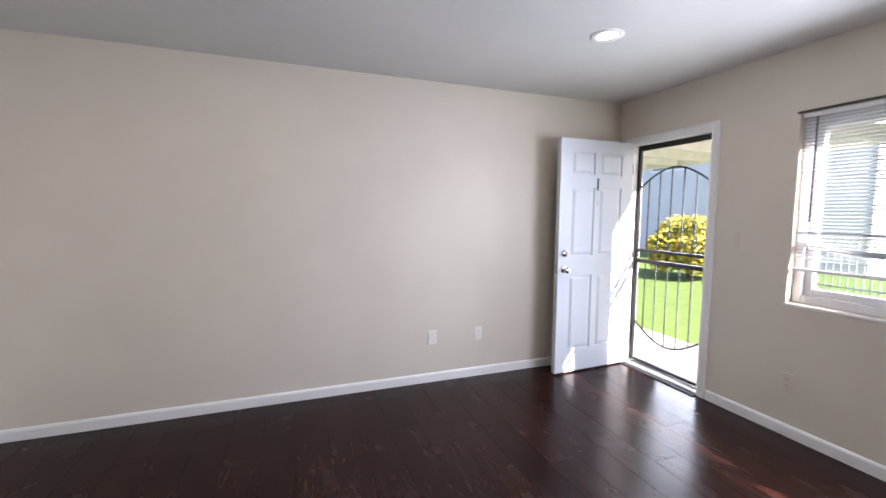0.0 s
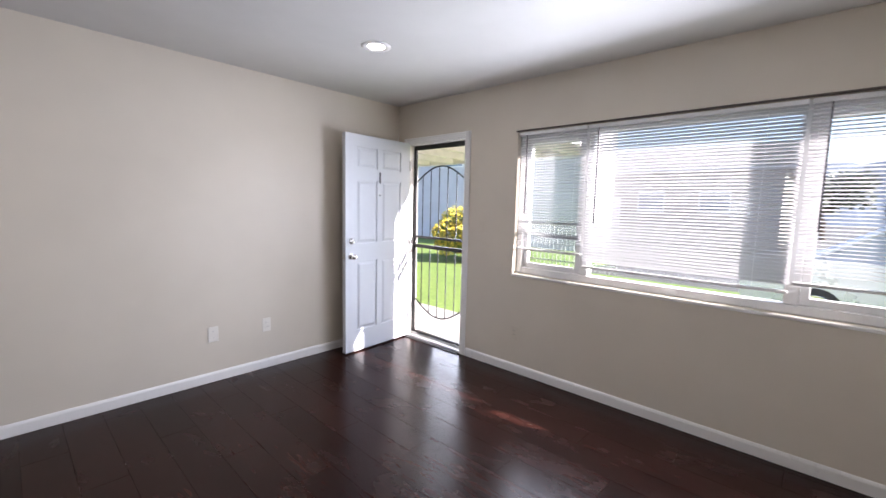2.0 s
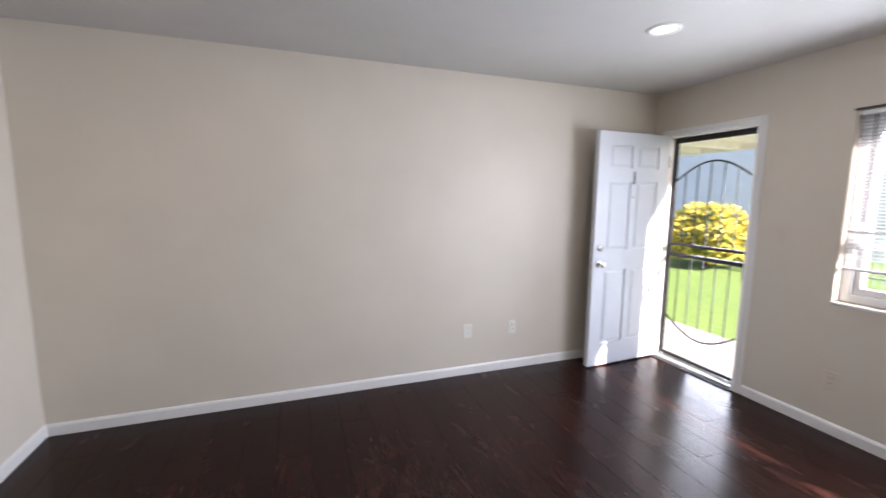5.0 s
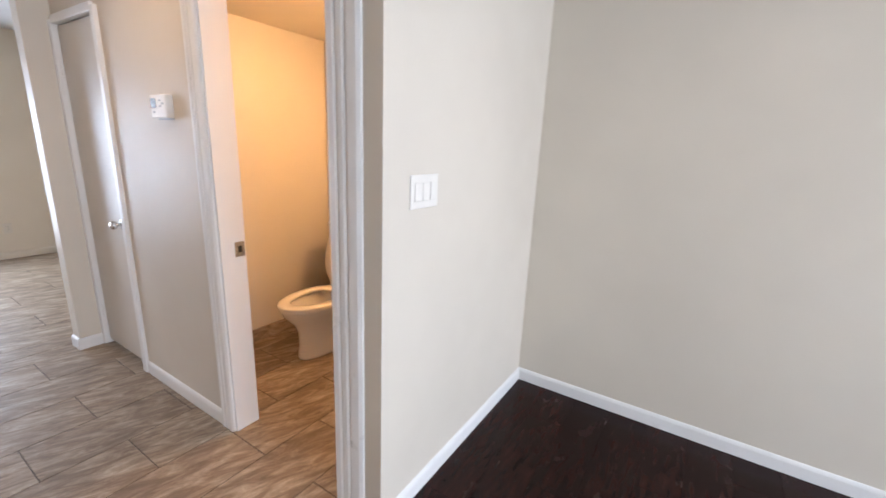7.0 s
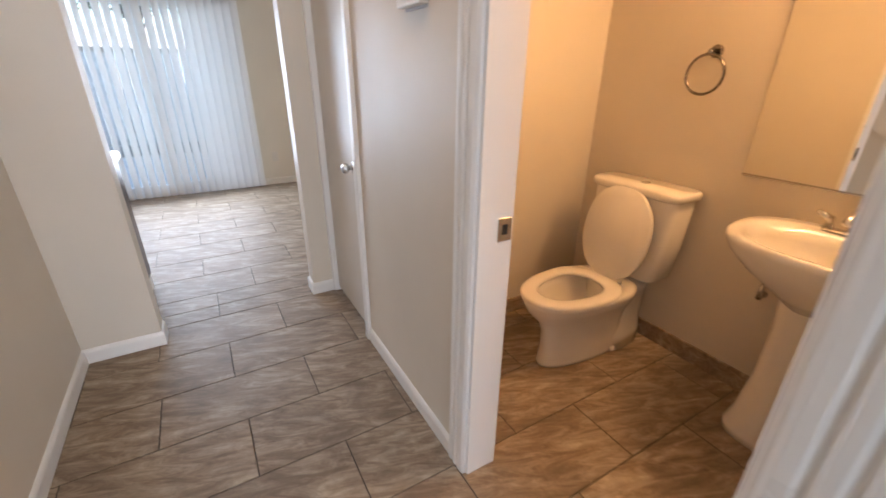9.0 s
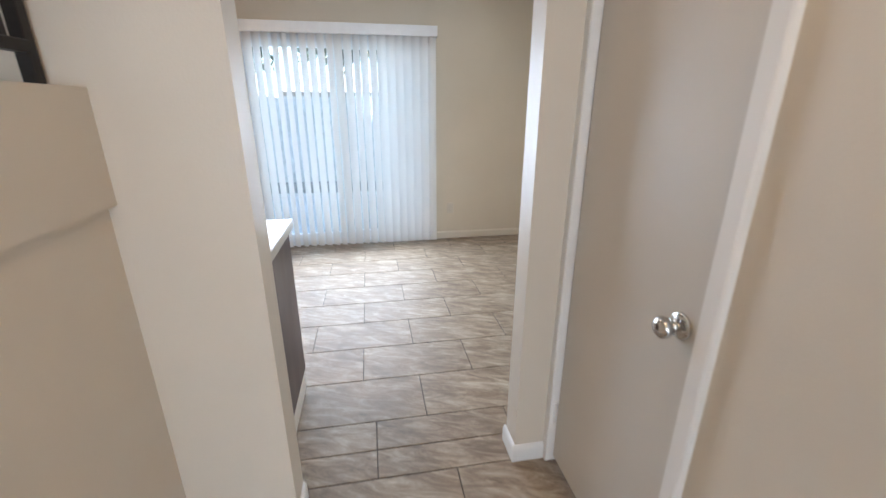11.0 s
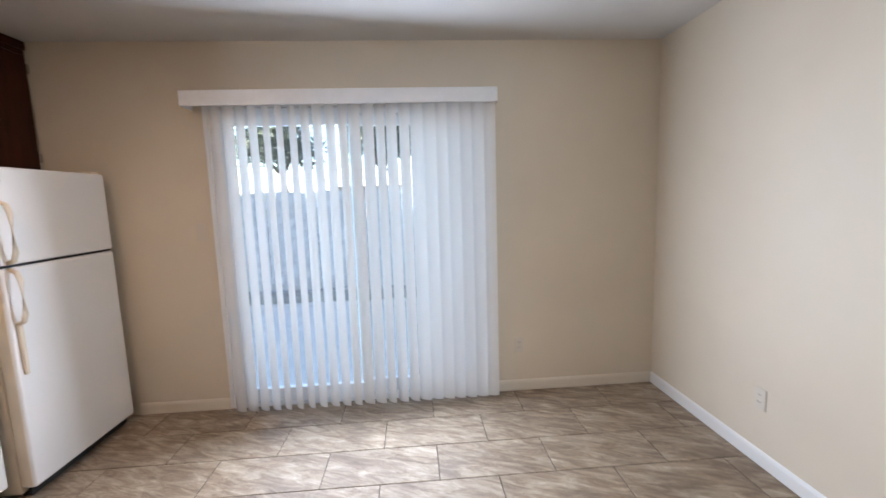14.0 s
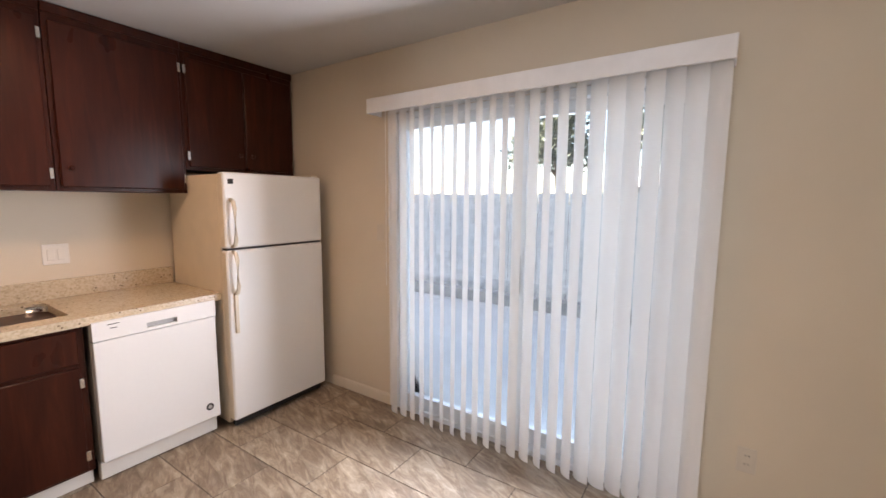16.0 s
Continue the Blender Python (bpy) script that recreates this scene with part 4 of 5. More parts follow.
mirror = base("bathroom_mirror", "frameless wall mirror above the sink", "mirror", (-2.43, NORTH, 1.42))
part("glass", box(-0.38, 0.38, -0.006, -0.001, -0.45, 0.45, 0.001), MIRROR, mirror)
part("edge_channel", box(-0.38, 0.38, -0.010, 0.0, -0.456, -0.45), STEEL, mirror)
for z in (0.18,):
    part("clip", box(-0.388, -0.372, -0.010, 0.0, z - 0.008, z + 0.008, 0.001), STEEL, mirror)
ring = base("towel_ring", "round dark-nickel towel ring on the wall", "towel ring", (-3.04, NORTH, 1.435))
part("mount", disc((0, 0, 0), (0, -1, 0), 0.026, 0.012, 20, None, 0.004), NICKEL, ring)
part("arm", tube([(0, -0.008, 0), (0, -0.05, 0.0), (0, -0.056, -0.012)], 0.010, 12), NICKEL, ring, "", True)
part("hoop", tube([(0.078 * math.sin(a), -0.055, -0.09 + 0.078 * math.cos(a)) for a in [k * math.tau / 36 for k in range(36)]], 0.006, 8, None, 1.0, True), NICKEL, ring, "", True)
vl = base("vanity_light", "warm vanity light bar above the mirror, switched on", "wall lamp", (-2.45, NORTH, 2.0))
part("back_plate", box(-0.30, 0.30, -0.02, 0.0, -0.05, 0.05, 0.004), CHROME, vl)
for x in (-0.2, 0.0, 0.2):
    part("globe", loft([oval(x, -0.075, z, r, r, 18) for z, r in ((-0.05, 0.015), (-0.035, 0.04), (0.0, 0.05), (0.035, 0.04), (0.05, 0.02))]), WARM_LENS, vl, "glowing frosted globe", True)

# ---- kitchen: patio door and vertical blind ----
sy0, sy1 = SLIDER
slider = base("door_patio", "white sliding glass patio door behind the blind", "patio door", (K_WEST - 0.06, 0, 0), kind="structure")
for a, b, c, d in ((sy0 + 0.001, sy0 + 0.045, 0.0, 2.029), (sy1 - 0.045, sy1 - 0.001, 0.0, 2.029), (sy0 + 0.045, sy1 - 0.045, 1.985, 2.029), (sy0 + 0.045, sy1 - 0.045, -0.01, 0.03)):
    part("door_frame", box(-0.058, 0.058, a, b, c, d, 0.004), VINYL, slider)
mid = (sy0 + sy1) / 2
for x, a, b in ((0.025, sy0 + 0.045, mid + 0.04), (-0.025, mid - 0.04, sy1 - 0.045)):
    panel = part("door_panel", slab("x", x - 0.02, x + 0.02, a, b, 0.03, 1.985, [(a + 0.062, b - 0.062, 0.12, 1.92)]), VINYL, slider)
    p = part("pane", box(x - 0.003, x + 0.003, a + 0.062, b - 0.062, 0.12, 1.92), GLASS, panel)
    p.visible_shadow = False
part("door_handle", box(0.046, 0.07, mid - 0.005, mid + 0.02, 0.93, 1.16, 0.005), GREY_PLASTIC, slider, "grey pull handle")
for a, b, z0, z1 in ((sy0 - 0.030, sy0 + 0.001, 0.003, 2.045), (sy0 + 0.001, sy1, 2.03, 2.05)):
    structure("trim_patio", box(K_WEST, K_WEST + 0.013, a, b, z0, z1, 0.003), TRIM, "thin white trim beside the patio door", "trim")

VY0, VY1 = 0.28, 2.235
vblind = base("vertical_blind", "white vertical blind with angled translucent vanes", "blind", (K_WEST + 0.08, 0, 0))
part("valance", box(0.048, 0.060, VY0, VY1, 2.018, 2.11, 0.003), VINYL, vblind, "white flat valance board")
part("valance_top", box(-0.078, 0.048, VY0 + 0.012, VY1 - 0.012, 2.098, 2.108), VINYL, vblind)
for a in (VY0, VY1 - 0.012):
    part("valance_end", box(-0.078, 0.048, a, a + 0.012, 2.018, 2.11, 0.002), VINYL, vblind)
part("head_rail", box(-0.022, 0.022, VY0 + 0.06, VY1 - 0.03, 2.045, 2.085, 0.003), VINYL, vblind)
bm = bmesh.new()
rows = []
for z in (0.018, 0.7, 1.35, 2.04):
    rows.append([bm.verts.new((0.015 * (1 - (u / 0.0445) ** 2), u, z)) for u in (-0.0445, -0.03, -0.015, 0.0, 0.015, 0.03, 0.0445)])
for a, b in zip(rows, rows[1:]):
    for k in range(6):
        bm.faces.new((a[k], a[k + 1], b[k + 1], b[k]))
vane_mesh = bpy.data.meshes.new("vane")
bm.to_mesh(vane_mesh)
bm.free()
vane_mesh.materials.append(VANE)
vane_mesh.polygons.foreach_set("use_smooth", [True] * len(vane_mesh.polygons))
VN = 23
for k in range(VN):
    y = 0.45 + (2.185 - 0.45) * k / (VN - 1)
    turn = (28 if k < 2 else 40 if k < 16 else 24) + random.uniform(-8, 8)
    v = new("vane", vane_mesh)
    v.parent = vblind
    v.matrix_local = pose(0, y, 0, random.uniform(-0.2, 0.2), random.uniform(-0.15, 0.15), -turn)
part("bead_chain", tube([(0.012, 0.40, 2.04), (0.014, 0.40, 0.9)], 0.002, 5), VINYL, vblind)

# ---- refrigerator ----
fridge = base("refrigerator", "white top-freezer refrigerator with almond sides and handles", "refrigerator", (-7.05, -0.228, 0))
FW = 0.36
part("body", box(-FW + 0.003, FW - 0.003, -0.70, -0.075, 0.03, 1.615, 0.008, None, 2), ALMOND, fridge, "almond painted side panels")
part("freezer_door", box(-FW, FW, -0.066, 0.0, 1.165, 1.625, 0.014, None, 3), ENAMEL, fridge, "white textured freezer door")
part("fridge_door", box(-FW, FW, -0.066, 0.0, 0.065, 1.152, 0.014, None, 3), ENAMEL, fridge, "white textured lower door")
for z0, z1 in ((1.165, 1.625), (0.065, 1.152)):
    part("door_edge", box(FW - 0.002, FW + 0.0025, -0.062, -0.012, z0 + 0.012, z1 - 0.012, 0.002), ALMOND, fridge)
part("gasket", box(-FW + 0.012, FW - 0.012, -0.075, -0.066, 0.08, 1.61), GREY_PLASTIC, fridge)
# dark strip painted as the shade between the two doors
part("gap_strip", box(-FW + 0.01, FW - 0.01, -0.06, -0.012, 1.153, 1.164), SHADOWY, fridge)
part("toe_grille", box(-FW + 0.02, FW - 0.02, -0.06, -0.04, 0.012, 0.062, 0.004), RUBBER, fridge)
for x in (-0.3, 0.3):
    for y in (-0.1, -0.62):
        part("foot", disc((x, y, 0.0), (0, 0, 1), 0.02, 0.035, 12), RUBBER, fridge)
hx = FW - 0.04


def grip(z0, z1):
    pts = [(hx, 0.0, z1), (hx, 0.03, z1 - 0.012), (hx, 0.042, z1 - 0.05), (hx, 0.042, z0 + 0.05), (hx, 0.03, z0 + 0.012), (hx, 0.0, z0)]
    part("handle", tube(pts, 0.013, 10, None, 0.8), ALMOND, fridge, "almond plastic handle", True)


grip(1.175, 1.46)
grip(0.88, 1.145)
part("handle_strip", box(hx - 0.012, hx + 0.012, 0.0, 0.016, 0.635, 0.885, 0.004), ALMOND, fridge)
part("badge", box(FW - 0.062, FW - 0.028, 0.0, 0.002, 1.555, 1.585), SHADOWY, fridge, "small dark square badge")
part("hinge_cap", box(-FW, -FW + 0.06, -0.10, -0.03, 1.625, 1.64, 0.004), ALMOND, fridge)

# ---- dishwasher ----
dish = base("dishwasher", "white front dishwasher with recessed pocket handle", "dishwasher", (-6.34, -0.30, 0))
DW = 0.298
part("body", box(-DW, DW, -0.60, -0.045, 0.10, 0.842), GREY_PLASTIC, dish)
part("door", box(-DW, DW, -0.045, 0.0, 0.115, 0.752, 0.006, None, 2), ENAMEL, dish)
part("control_panel", slab("y", -0.045, 0.004, -DW, DW, 0.757, 0.852, [(-0.085, 0.065, 0.772, 0.80)]), ENAMEL, dish, "white control strip")
part("pocket_handle", box(-0.085, 0.065, -0.044, -0.02, 0.772, 0.80), GREY_PLASTIC, dish, "grey recessed handle pocket")
for x, w, z in ((0.235, 0.05, 0.832), (0.225, 0.03, 0.812)):
    part("marking", box(x - w, x, 0.004, 0.0046, z - 0.002, z + 0.002), SHADOWY, dish)
part("badge", disc((-0.235, 0.0, 0.195), (0, 1, 0), 0.022, 0.002, 28), RUBBER, dish, "small round grey badge")
part("badge_ring", disc((-0.235, 0.002, 0.195), (0, 1, 0), 0.012, 0.001, 24), GREY_PLASTIC, dish)
part("toe_panel", box(-DW, DW, -0.10, -0.055, 0.004, 0.108, 0.003), PLATE, dish, "white toe panel")

# ---- base cabinets, counters ----


def base_cabinet(label, place, turn, w, depth, drawers=True, doors=1, end=False):
    """Local x along the front, local +y towards the room, front at y = 0."""
    cab = base("base_cabinet", label, "kitchen cabinet", place, turn, group="base cabinets")
    part("body", box(-w / 2, w / 2, -depth, -0.02, 0.09, 0.842), CHERRY, cab)
    for a, b, c, d in ((-w / 2, -w / 2 + 0.04, 0.09, 0.842), (w / 2 - 0.04, w / 2, 0.09, 0.842), (-w / 2 + 0.04, w / 2 - 0.04, 0.80, 0.842), (-w / 2 + 0.04, w / 2 - 0.04, 0.09, 0.13), (-w / 2 + 0.04, w / 2 - 0.04, 0.635, 0.665)):
        part("face_frame", box(a, b, -0.02, 0.0, c, d, 0.0015), CHERRY, cab)
    part("toe_kick", box(-w / 2, w / 2, -0.07, -0.05, 0.0, 0.09), PLATE, cab, "pale toe-kick strip")
    dw = (w - 0.05) / doors
    for k in range(doors):
        x = -w / 2 + 0.025 + dw * (k + 0.5)
        door = part("cabinet_door", box(x - dw / 2 + 0.004, x + dw / 2 - 0.004, 0.0, 0.018, 0.105, 0.64, 0.004), CHERRY, cab)
        part("cabinet_knob", disc((x + dw / 2 - 0.05, 0.018, 0.58), (0, 1, 0), 0.014, 0.022, 16, None, 0.006), CHERRY, door)
        for z in (0.18, 0.56):
            part("hinge", box(x - dw / 2 - 0.008, x - dw / 2 + 0.012, 0.002, 0.021, z - 0.025, z + 0.025, 0.002), STEEL, door, "steel hinge")
        if drawers:
            part("drawer_front", box(x - dw / 2 + 0.004, x + dw / 2 - 0.004, 0.0, 0.018, 0.66, 0.825, 0.004), CHERRY, cab)
    return cab


# turn 0: the front faces +y
base_cabinet("dark cherry sink base cabinet with false drawer front", (-5.585, -0.34, 0), 0, 0.87, 0.60, True, 2)
structure("filler_cabinet", box(-5.148, -4.40, -0.95, -0.345, 0.0, 0.842), CHERRY, "dark cherry corner filler beside the sink cabinet", "cabinet")
base_cabinet("dark cherry base cabinet with finished end panel", (-5.11, 0.72, 0), 90, 0.84, 0.70, True, 2)
base_cabinet("dark cherry base cabinet in the corner run", (-5.11, -0.02, 0), 90, 0.62, 0.70, True, 1)
part_end = base("end_panel", "dark cherry end panel beside the hall", "cabinet panel", (-4.75, 1.142, 0))
part("panel", box(-0.355, 0.355, -0.001, 0.012, 0.09, 0.842, 0.002), CHERRY, part_end)
part("toe_board", box(-0.30, 0.355, -0.001, 0.014, 0.0, 0.088, 0.002), PLATE, part_end)

top = base("countertop", "speckled beige quartz countertop in an L shape", "countertop", (0, 0, 0.842))
part("long_run", slab("z", 0.0, 0.042, -6.69, K_EAST, K_SOUTH, -0.315, [(-6.0, -5.32, -0.86, -0.44)]), QUARTZ, top)
part("short_run", slab("z", 0.0, 0.042, -5.16, K_EAST, -0.315, 1.165), QUARTZ, top)
part("seam", box(-5.158, K_EAST - 0.022, 1.128, 1.131, 0.042, 0.0424), plain("seam_filler", (0.10, 0.075, 0.05), 0.5), top, "thin dark joint line")
part("edge_band", box(-5.158, K_EAST, 1.165, 1.169, 0.001, 0.040, 0.001), plain("edge_stone", (0.50, 0.47, 0.42), 0.3, 0, 0.1, 60), top, "greyish polished stone edge")
part("backsplash", box(-6.69, K_EAST, K_SOUTH, K_SOUTH + 0.02, 0.042, 0.150, 0.002), QUARTZ, top)
part("backsplash", box(K_EAST - 0.02, K_EAST, K_SOUTH + 0.02, 1.165, 0.042, 0.150, 0.002), QUARTZ, top)
ks = base("kitchen_sink", "undermount stainless steel kitchen sink basin", "sink", (-5.66, -0.65, 0.842))
part("basin", loft([oval(0, 0, z, a, b, 40, 7) for z, a, b in ((0.03, 0.345, 0.215), (0.0, 0.345, 0.215), (-0.001, 0.335, 0.205), (-0.15, 0.32, 0.19), (-0.17, 0.28, 0.15))], None, (False, True)), STEEL, ks, "", True)
part("drain", disc((0, 0.02, -0.169), (0, 0, 1), 0.045, 0.003, 24), CHROME, ks)

# ---- wall cabinets ----


def wall_cabinet(label, place, turn, w, z0, doors, depth=0.31, hinge_first=True):
    cab = base("wall_cabinet", label, "kitchen cabinet", place, turn, group="wall cabinets")
    h1 = H - 0.004
    part("body", box(-w / 2, w / 2, -depth, -0.02, z0, h1), CHERRY, cab)
    for a, b, c, d in ((-w / 2, -w / 2 + 0.03, z0, h1), (w / 2 - 0.03, w / 2, z0, h1), (-w / 2 + 0.03, w / 2 - 0.03, h1 - 0.11, h1), (-w / 2 + 0.03, w / 2 - 0.03, z0, z0 + 0.035)):
        part("face_frame", box(a, b, -0.02, 0.0, c, d, 0.0015), CHERRY, cab)
    part("crown", box(-w / 2, w / 2, 0.0, 0.014, h1 - 0.05, h1, 0.004), CHERRY, cab, "narrow cherry top strip")
    dw = (w - 0.03) / doors
    for k in range(doors):
        x = -w / 2 + 0.015 + dw * (k + 0.5)
        door = part("cabinet_door", box(x - dw / 2 + 0.004, x + dw / 2 - 0.004, 0.0, 0.018, z0 + 0.022, h1 - 0.085, 0.004), CHERRY, cab)
        left = (k % 2 == 0) if doors > 1 else hinge_first
        s = -1 if left else 1
        part("cabinet_knob", disc((x - s * (dw / 2 - 0.045), 0.018, z0 + 0.12), (0, 1, 0), 0.013, 0.022, 16, None, 0.006), CHERRY, door)
        for z in (z0 + 0.09, h1 - 0.16):
            part("hinge", box(x + s * (dw / 2 + 0.001) - 0.009, x + s * (dw / 2 + 0.001) + 0.009, 0.004, 0.022, z - 0.028, z + 0.028, 0.002), STEEL, door, "steel wrap hinge")
    return cab


# local -x of a front that faces +y points east, so mirror by turn 0 and list from the west
wall_cabinet("dark cherry cabinet with two doors over the refrigerator", (-7.097, -0.66, 0), 0, 0.81, 1.65, 2)
wall_cabinet("tall dark cherry wall cabinet with single door", (-6.372, -0.66, 0), 0, 0.636, 1.50, 1, 0.31, True)
wall_cabinet("tall dark cherry wall cabinet over the sink", (-5.40, -0.66, 0), 0, 1.30, 1.50, 2)
wall_cabinet("dark cherry wall cabinet on the pier wall", (-4.715, 0.265, 0), 90, 1.78, 1.50, 3)

# ---- outside, entry side ----
structure("ground", slab("z", -0.40, -0.16, -60, 160, -110, 110), ASPHALT, "grey asphalt ground reaching to the horizon", "ground")
structure("lawn", slab("z", -0.16, -0.07, 4.05, 9.2, 1.2, 16.0), GRASS, "bright green mown lawn in sunlight", "lawn")
structure("lawn", slab("z", -0.16, -0.07, 9.2, 13.4, 4.6, 16.0), GRASS, "bright green mown lawn beside the white building", "lawn")
structure("lawn", slab("z", -0.16, -0.08, 4.05, 6.4, -9.0, 1.2), GRASS, "green lawn strip under the window", "lawn")
structure("pavement", slab("z", -0.16, -0.035, EAST + 0.14, 4.05, -9.0, 12.0), CONCRETE, "pale concrete walkway outside the front door", "pavement")

porch = base("porch_roof", "cream painted porch roof with exposed rafters", "porch roof", (0, 0, 0), kind="structure")
part("soffit", box(EAST + 0.14, 6.3, 2.75, 9.0, 2.42, 2.47), SOFFIT, porch)
for k in range(9):
    y = 3.2 + k * 0.68
    part("rafter", box(EAST + 0.14, 6.3, y - 0.045, y + 0.045, 2.27, 2.42, 0.004), SOFFIT, porch)
# unseen overhang, sized to cut off the sun patch on the front door
part("eave", box(EAST + 0.14, 3.38, 1.35, 2.695, 2.31, 2.37, 0.004), SOFFIT, porch)
part("fascia", box(6.3, 6.36, 2.70, 9.0, 2.26, 2.50, 0.004), SOFFIT, porch)
part("fascia", box(EAST + 0.14, 6.3, 2.70, 2.75, 2.28, 2.50, 0.004), SOFFIT, porch)
for y in (8.85,):
    part("post", box(6.2, 6.3, y - 0.05, y + 0.05, -0.07, 2.29, 0.006), SOFFIT, porch)


def building(name, label, x0, x1, y0, y1, h, roof_h, skin, openings, storeys):
    b = base(name, label, "building", ((x0 + x1) / 2, (y0 + y1) / 2, -0.16), kind="")
    hx, hy = (x1 - x0) / 2, (y1 - y0) / 2
    part("wall", box(-hx, hx, -hy, hy, 0, h), skin, b)
    for k in range(1, storeys * 3):
        part("siding_line", box(-hx - 0.012, -hx, -hy, hy, h * k / (storeys * 3) - 0.02, h * k / (storeys * 3) + 0.01), skin, b)
    own = bmesh.new()
    e = 0.5
    pts = [(-hx - e, -hy - e, h), (hx + e, -hy - e, h), (hx + e, hy + e, h), (-hx - e, hy + e, h), (0, -hy - e, h + roof_h), (0, hy + e, h + roof_h)]
    v = [own.verts.new(p) for p in pts]
    for f in ((0, 1, 4), (2, 3, 5), (1, 2, 5, 4), (3, 0, 4, 5), (0, 3, 2, 1)):
        own.faces.new([v[i] for i in f])
    part("roof", own, ROOF_TILE, b)
    part("eave", box(-hx - e - 0.04, -hx - e, -hy - e, hy + e, h - 0.16, h + 0.02), SIDING, b)
    for y, z, w, t, kind in openings:
        win = part("window" if kind == "w" else "door", box(-hx - 0.03, -hx, y - w / 2, y + w / 2, z, z + t), VINYL, b)
        part("pane" if kind == "w" else "door_leaf", box(-hx - 0.035, -hx - 0.031, y - w / 2 + 0.06, y + w / 2 - 0.06, z + 0.06, z + t - 0.06), SKY_GLASS if kind == "w" else SOFFIT, win)
    return b


building("house", "pale grey two-storey apartment building across the lawn", 13.4, 16.2, 6.3, 24.0, 5.2, 1.8, SIDING, [(-7.9, 3.3, 1.2, 1.1, "w"), (-2.8, 3.2, 1.5, 1.1, "w"), (2.0, 3.2, 1.5, 1.1, "w"), (6.0, 3.2, 1.5, 1.1, "w"), (2.4, 0.9, 1.4, 1.1, "w"), (6.8, 0.9, 1.4, 1.1, "w")], 2)
building("house", "tan two-storey apartment building beyond the parking", 23.0, 31.0, 1.6, 13.0, 3.6, 1.5, TAN, [(-3.2, 1.5, 1.3, 1.0, "w"), (-0.4, 1.5, 1.3, 1.0, "w"), (3.4, 1.5, 1.2, 1.0, "w"), (1.6, 0.16, 0.95, 2.05, "d")], 2)

railing = base("picket_fence", "grey metal picket fence along the lawn", "fence", (9.35, 5.4, -0.07))
for z in (0.15, 1.05):
    part("rail", box(-0.015, 0.015, -1.85, 1.45, z, z + 0.03), GREY_PLASTIC, railing)
for k in range(30):
    y = -1.83 + k * 0.112
    part("picket", box(-0.008, 0.008, y - 0.009, y + 0.009, 0.0, 1.12), GREY_PLASTIC, railing)


def leaf_ball(bm, centre, rx, ry, rz, count, size, rng, shell=0.72):
    verts, faces = [], []
    for _ in range(count):
        a, c = rng.uniform(0, math.tau), rng.uniform(-0.75, 1)
        s = math.sqrt(max(0, 1 - c * c))
        r = rng.uniform(shell, 1.04) * (1 + 0.09 * math.sin(5 * a) + 0.07 * math.sin(9 * c))
        p = Vector((centre[0] + rx * r * s * math.cos(a), centre[1] + ry * r * s * math.sin(a), centre[2] + rz * r * c))
        u = Vector((rng.uniform(-1, 1), rng.uniform(-1, 1), rng.uniform(-1, 1))).normalized()
        w = u.orthogonal().normalized()
        k = size * rng.uniform(0.6, 1.3)
        n = len(verts)
        verts += [p - u * k, p + w * k * 0.45, p + u * k, p - w * k * 0.45]
        faces.append((n, n + 1, n + 2, n + 3))
    me = bpy.data.meshes.new("tmp")
    me.from_pydata(verts, [], faces)
    bm.from_mesh(me)
    bpy.data.meshes.remove(me)
    return bm


rng = random.Random(5)
bush = base("bush", "rounded yellow-green variegated bush on the lawn", "bush", (8.5, 7.3, -0.07))
part("branches", tube([(0, 0, 0), (0.05, 0.02, 0.4), (0.0, 0.1, 0.8)], [0.05, 0.04, 0.02], 8), BARK, bush)
part("leaves", leaf_ball(bmesh.new(), (0, 0, 0.66), 0.86, 0.86, 0.70, 5200, 0.052, rng, 0.6), LEAF, bush)
part("yellow_leaves", leaf_ball(bmesh.new(), (0, 0, 0.70), 0.88, 0.88, 0.70, 5200, 0.050, rng, 0.88), BLOSSOM, bush, "bright yellow outer leaves")


def tree(label, x, y, h, r, seed):
    g = random.Random(seed)
    t = base("tree", label, "tree", (x, y, -0.16), group="trees")
    pts = [(g.uniform(-0.1, 0.1) * k, g.uniform(-0.1, 0.1) * k, h * 0.55 * k / 4) for k in range(5)]
    wood_bm = tube(pts, [0.2, 0.16, 0.14, 0.12, 0.08], 10)
    crown = bmesh.new()
    for _ in range(9):
        a, d = g.uniform(0, math.tau), g.uniform(0.2, 0.75) * r
        c = (d * math.cos(a), d * math.sin(a), h * g.uniform(0.55, 0.9))
        leaf_ball(crown, c, r * 0.5, r * 0.5, r * 0.42, 420, 0.16, g, 0.35)
        tube([pts[3], (c[0] * 0.8, c[1] * 0.8, c[2])], [0.07, 0.02], 6, wood_bm)
    part("trunk", wood_bm, BARK, t)
    part("crown", crown, TREE_LEAF, t)


for k, (x, y, h, r) in enumerate(((33, 0.2, 3.8, 1.9), (36, 2.4, 4.4, 2.2), (45, -13.5, 5.6, 3.8), (48, -19, 6.2, 4.0), (46, -25, 5.8, 4.0), (50, -31, 6.4, 4.2))):
    tree("leafy green tree beyond the parking", x, y, h, r, 20 + k)


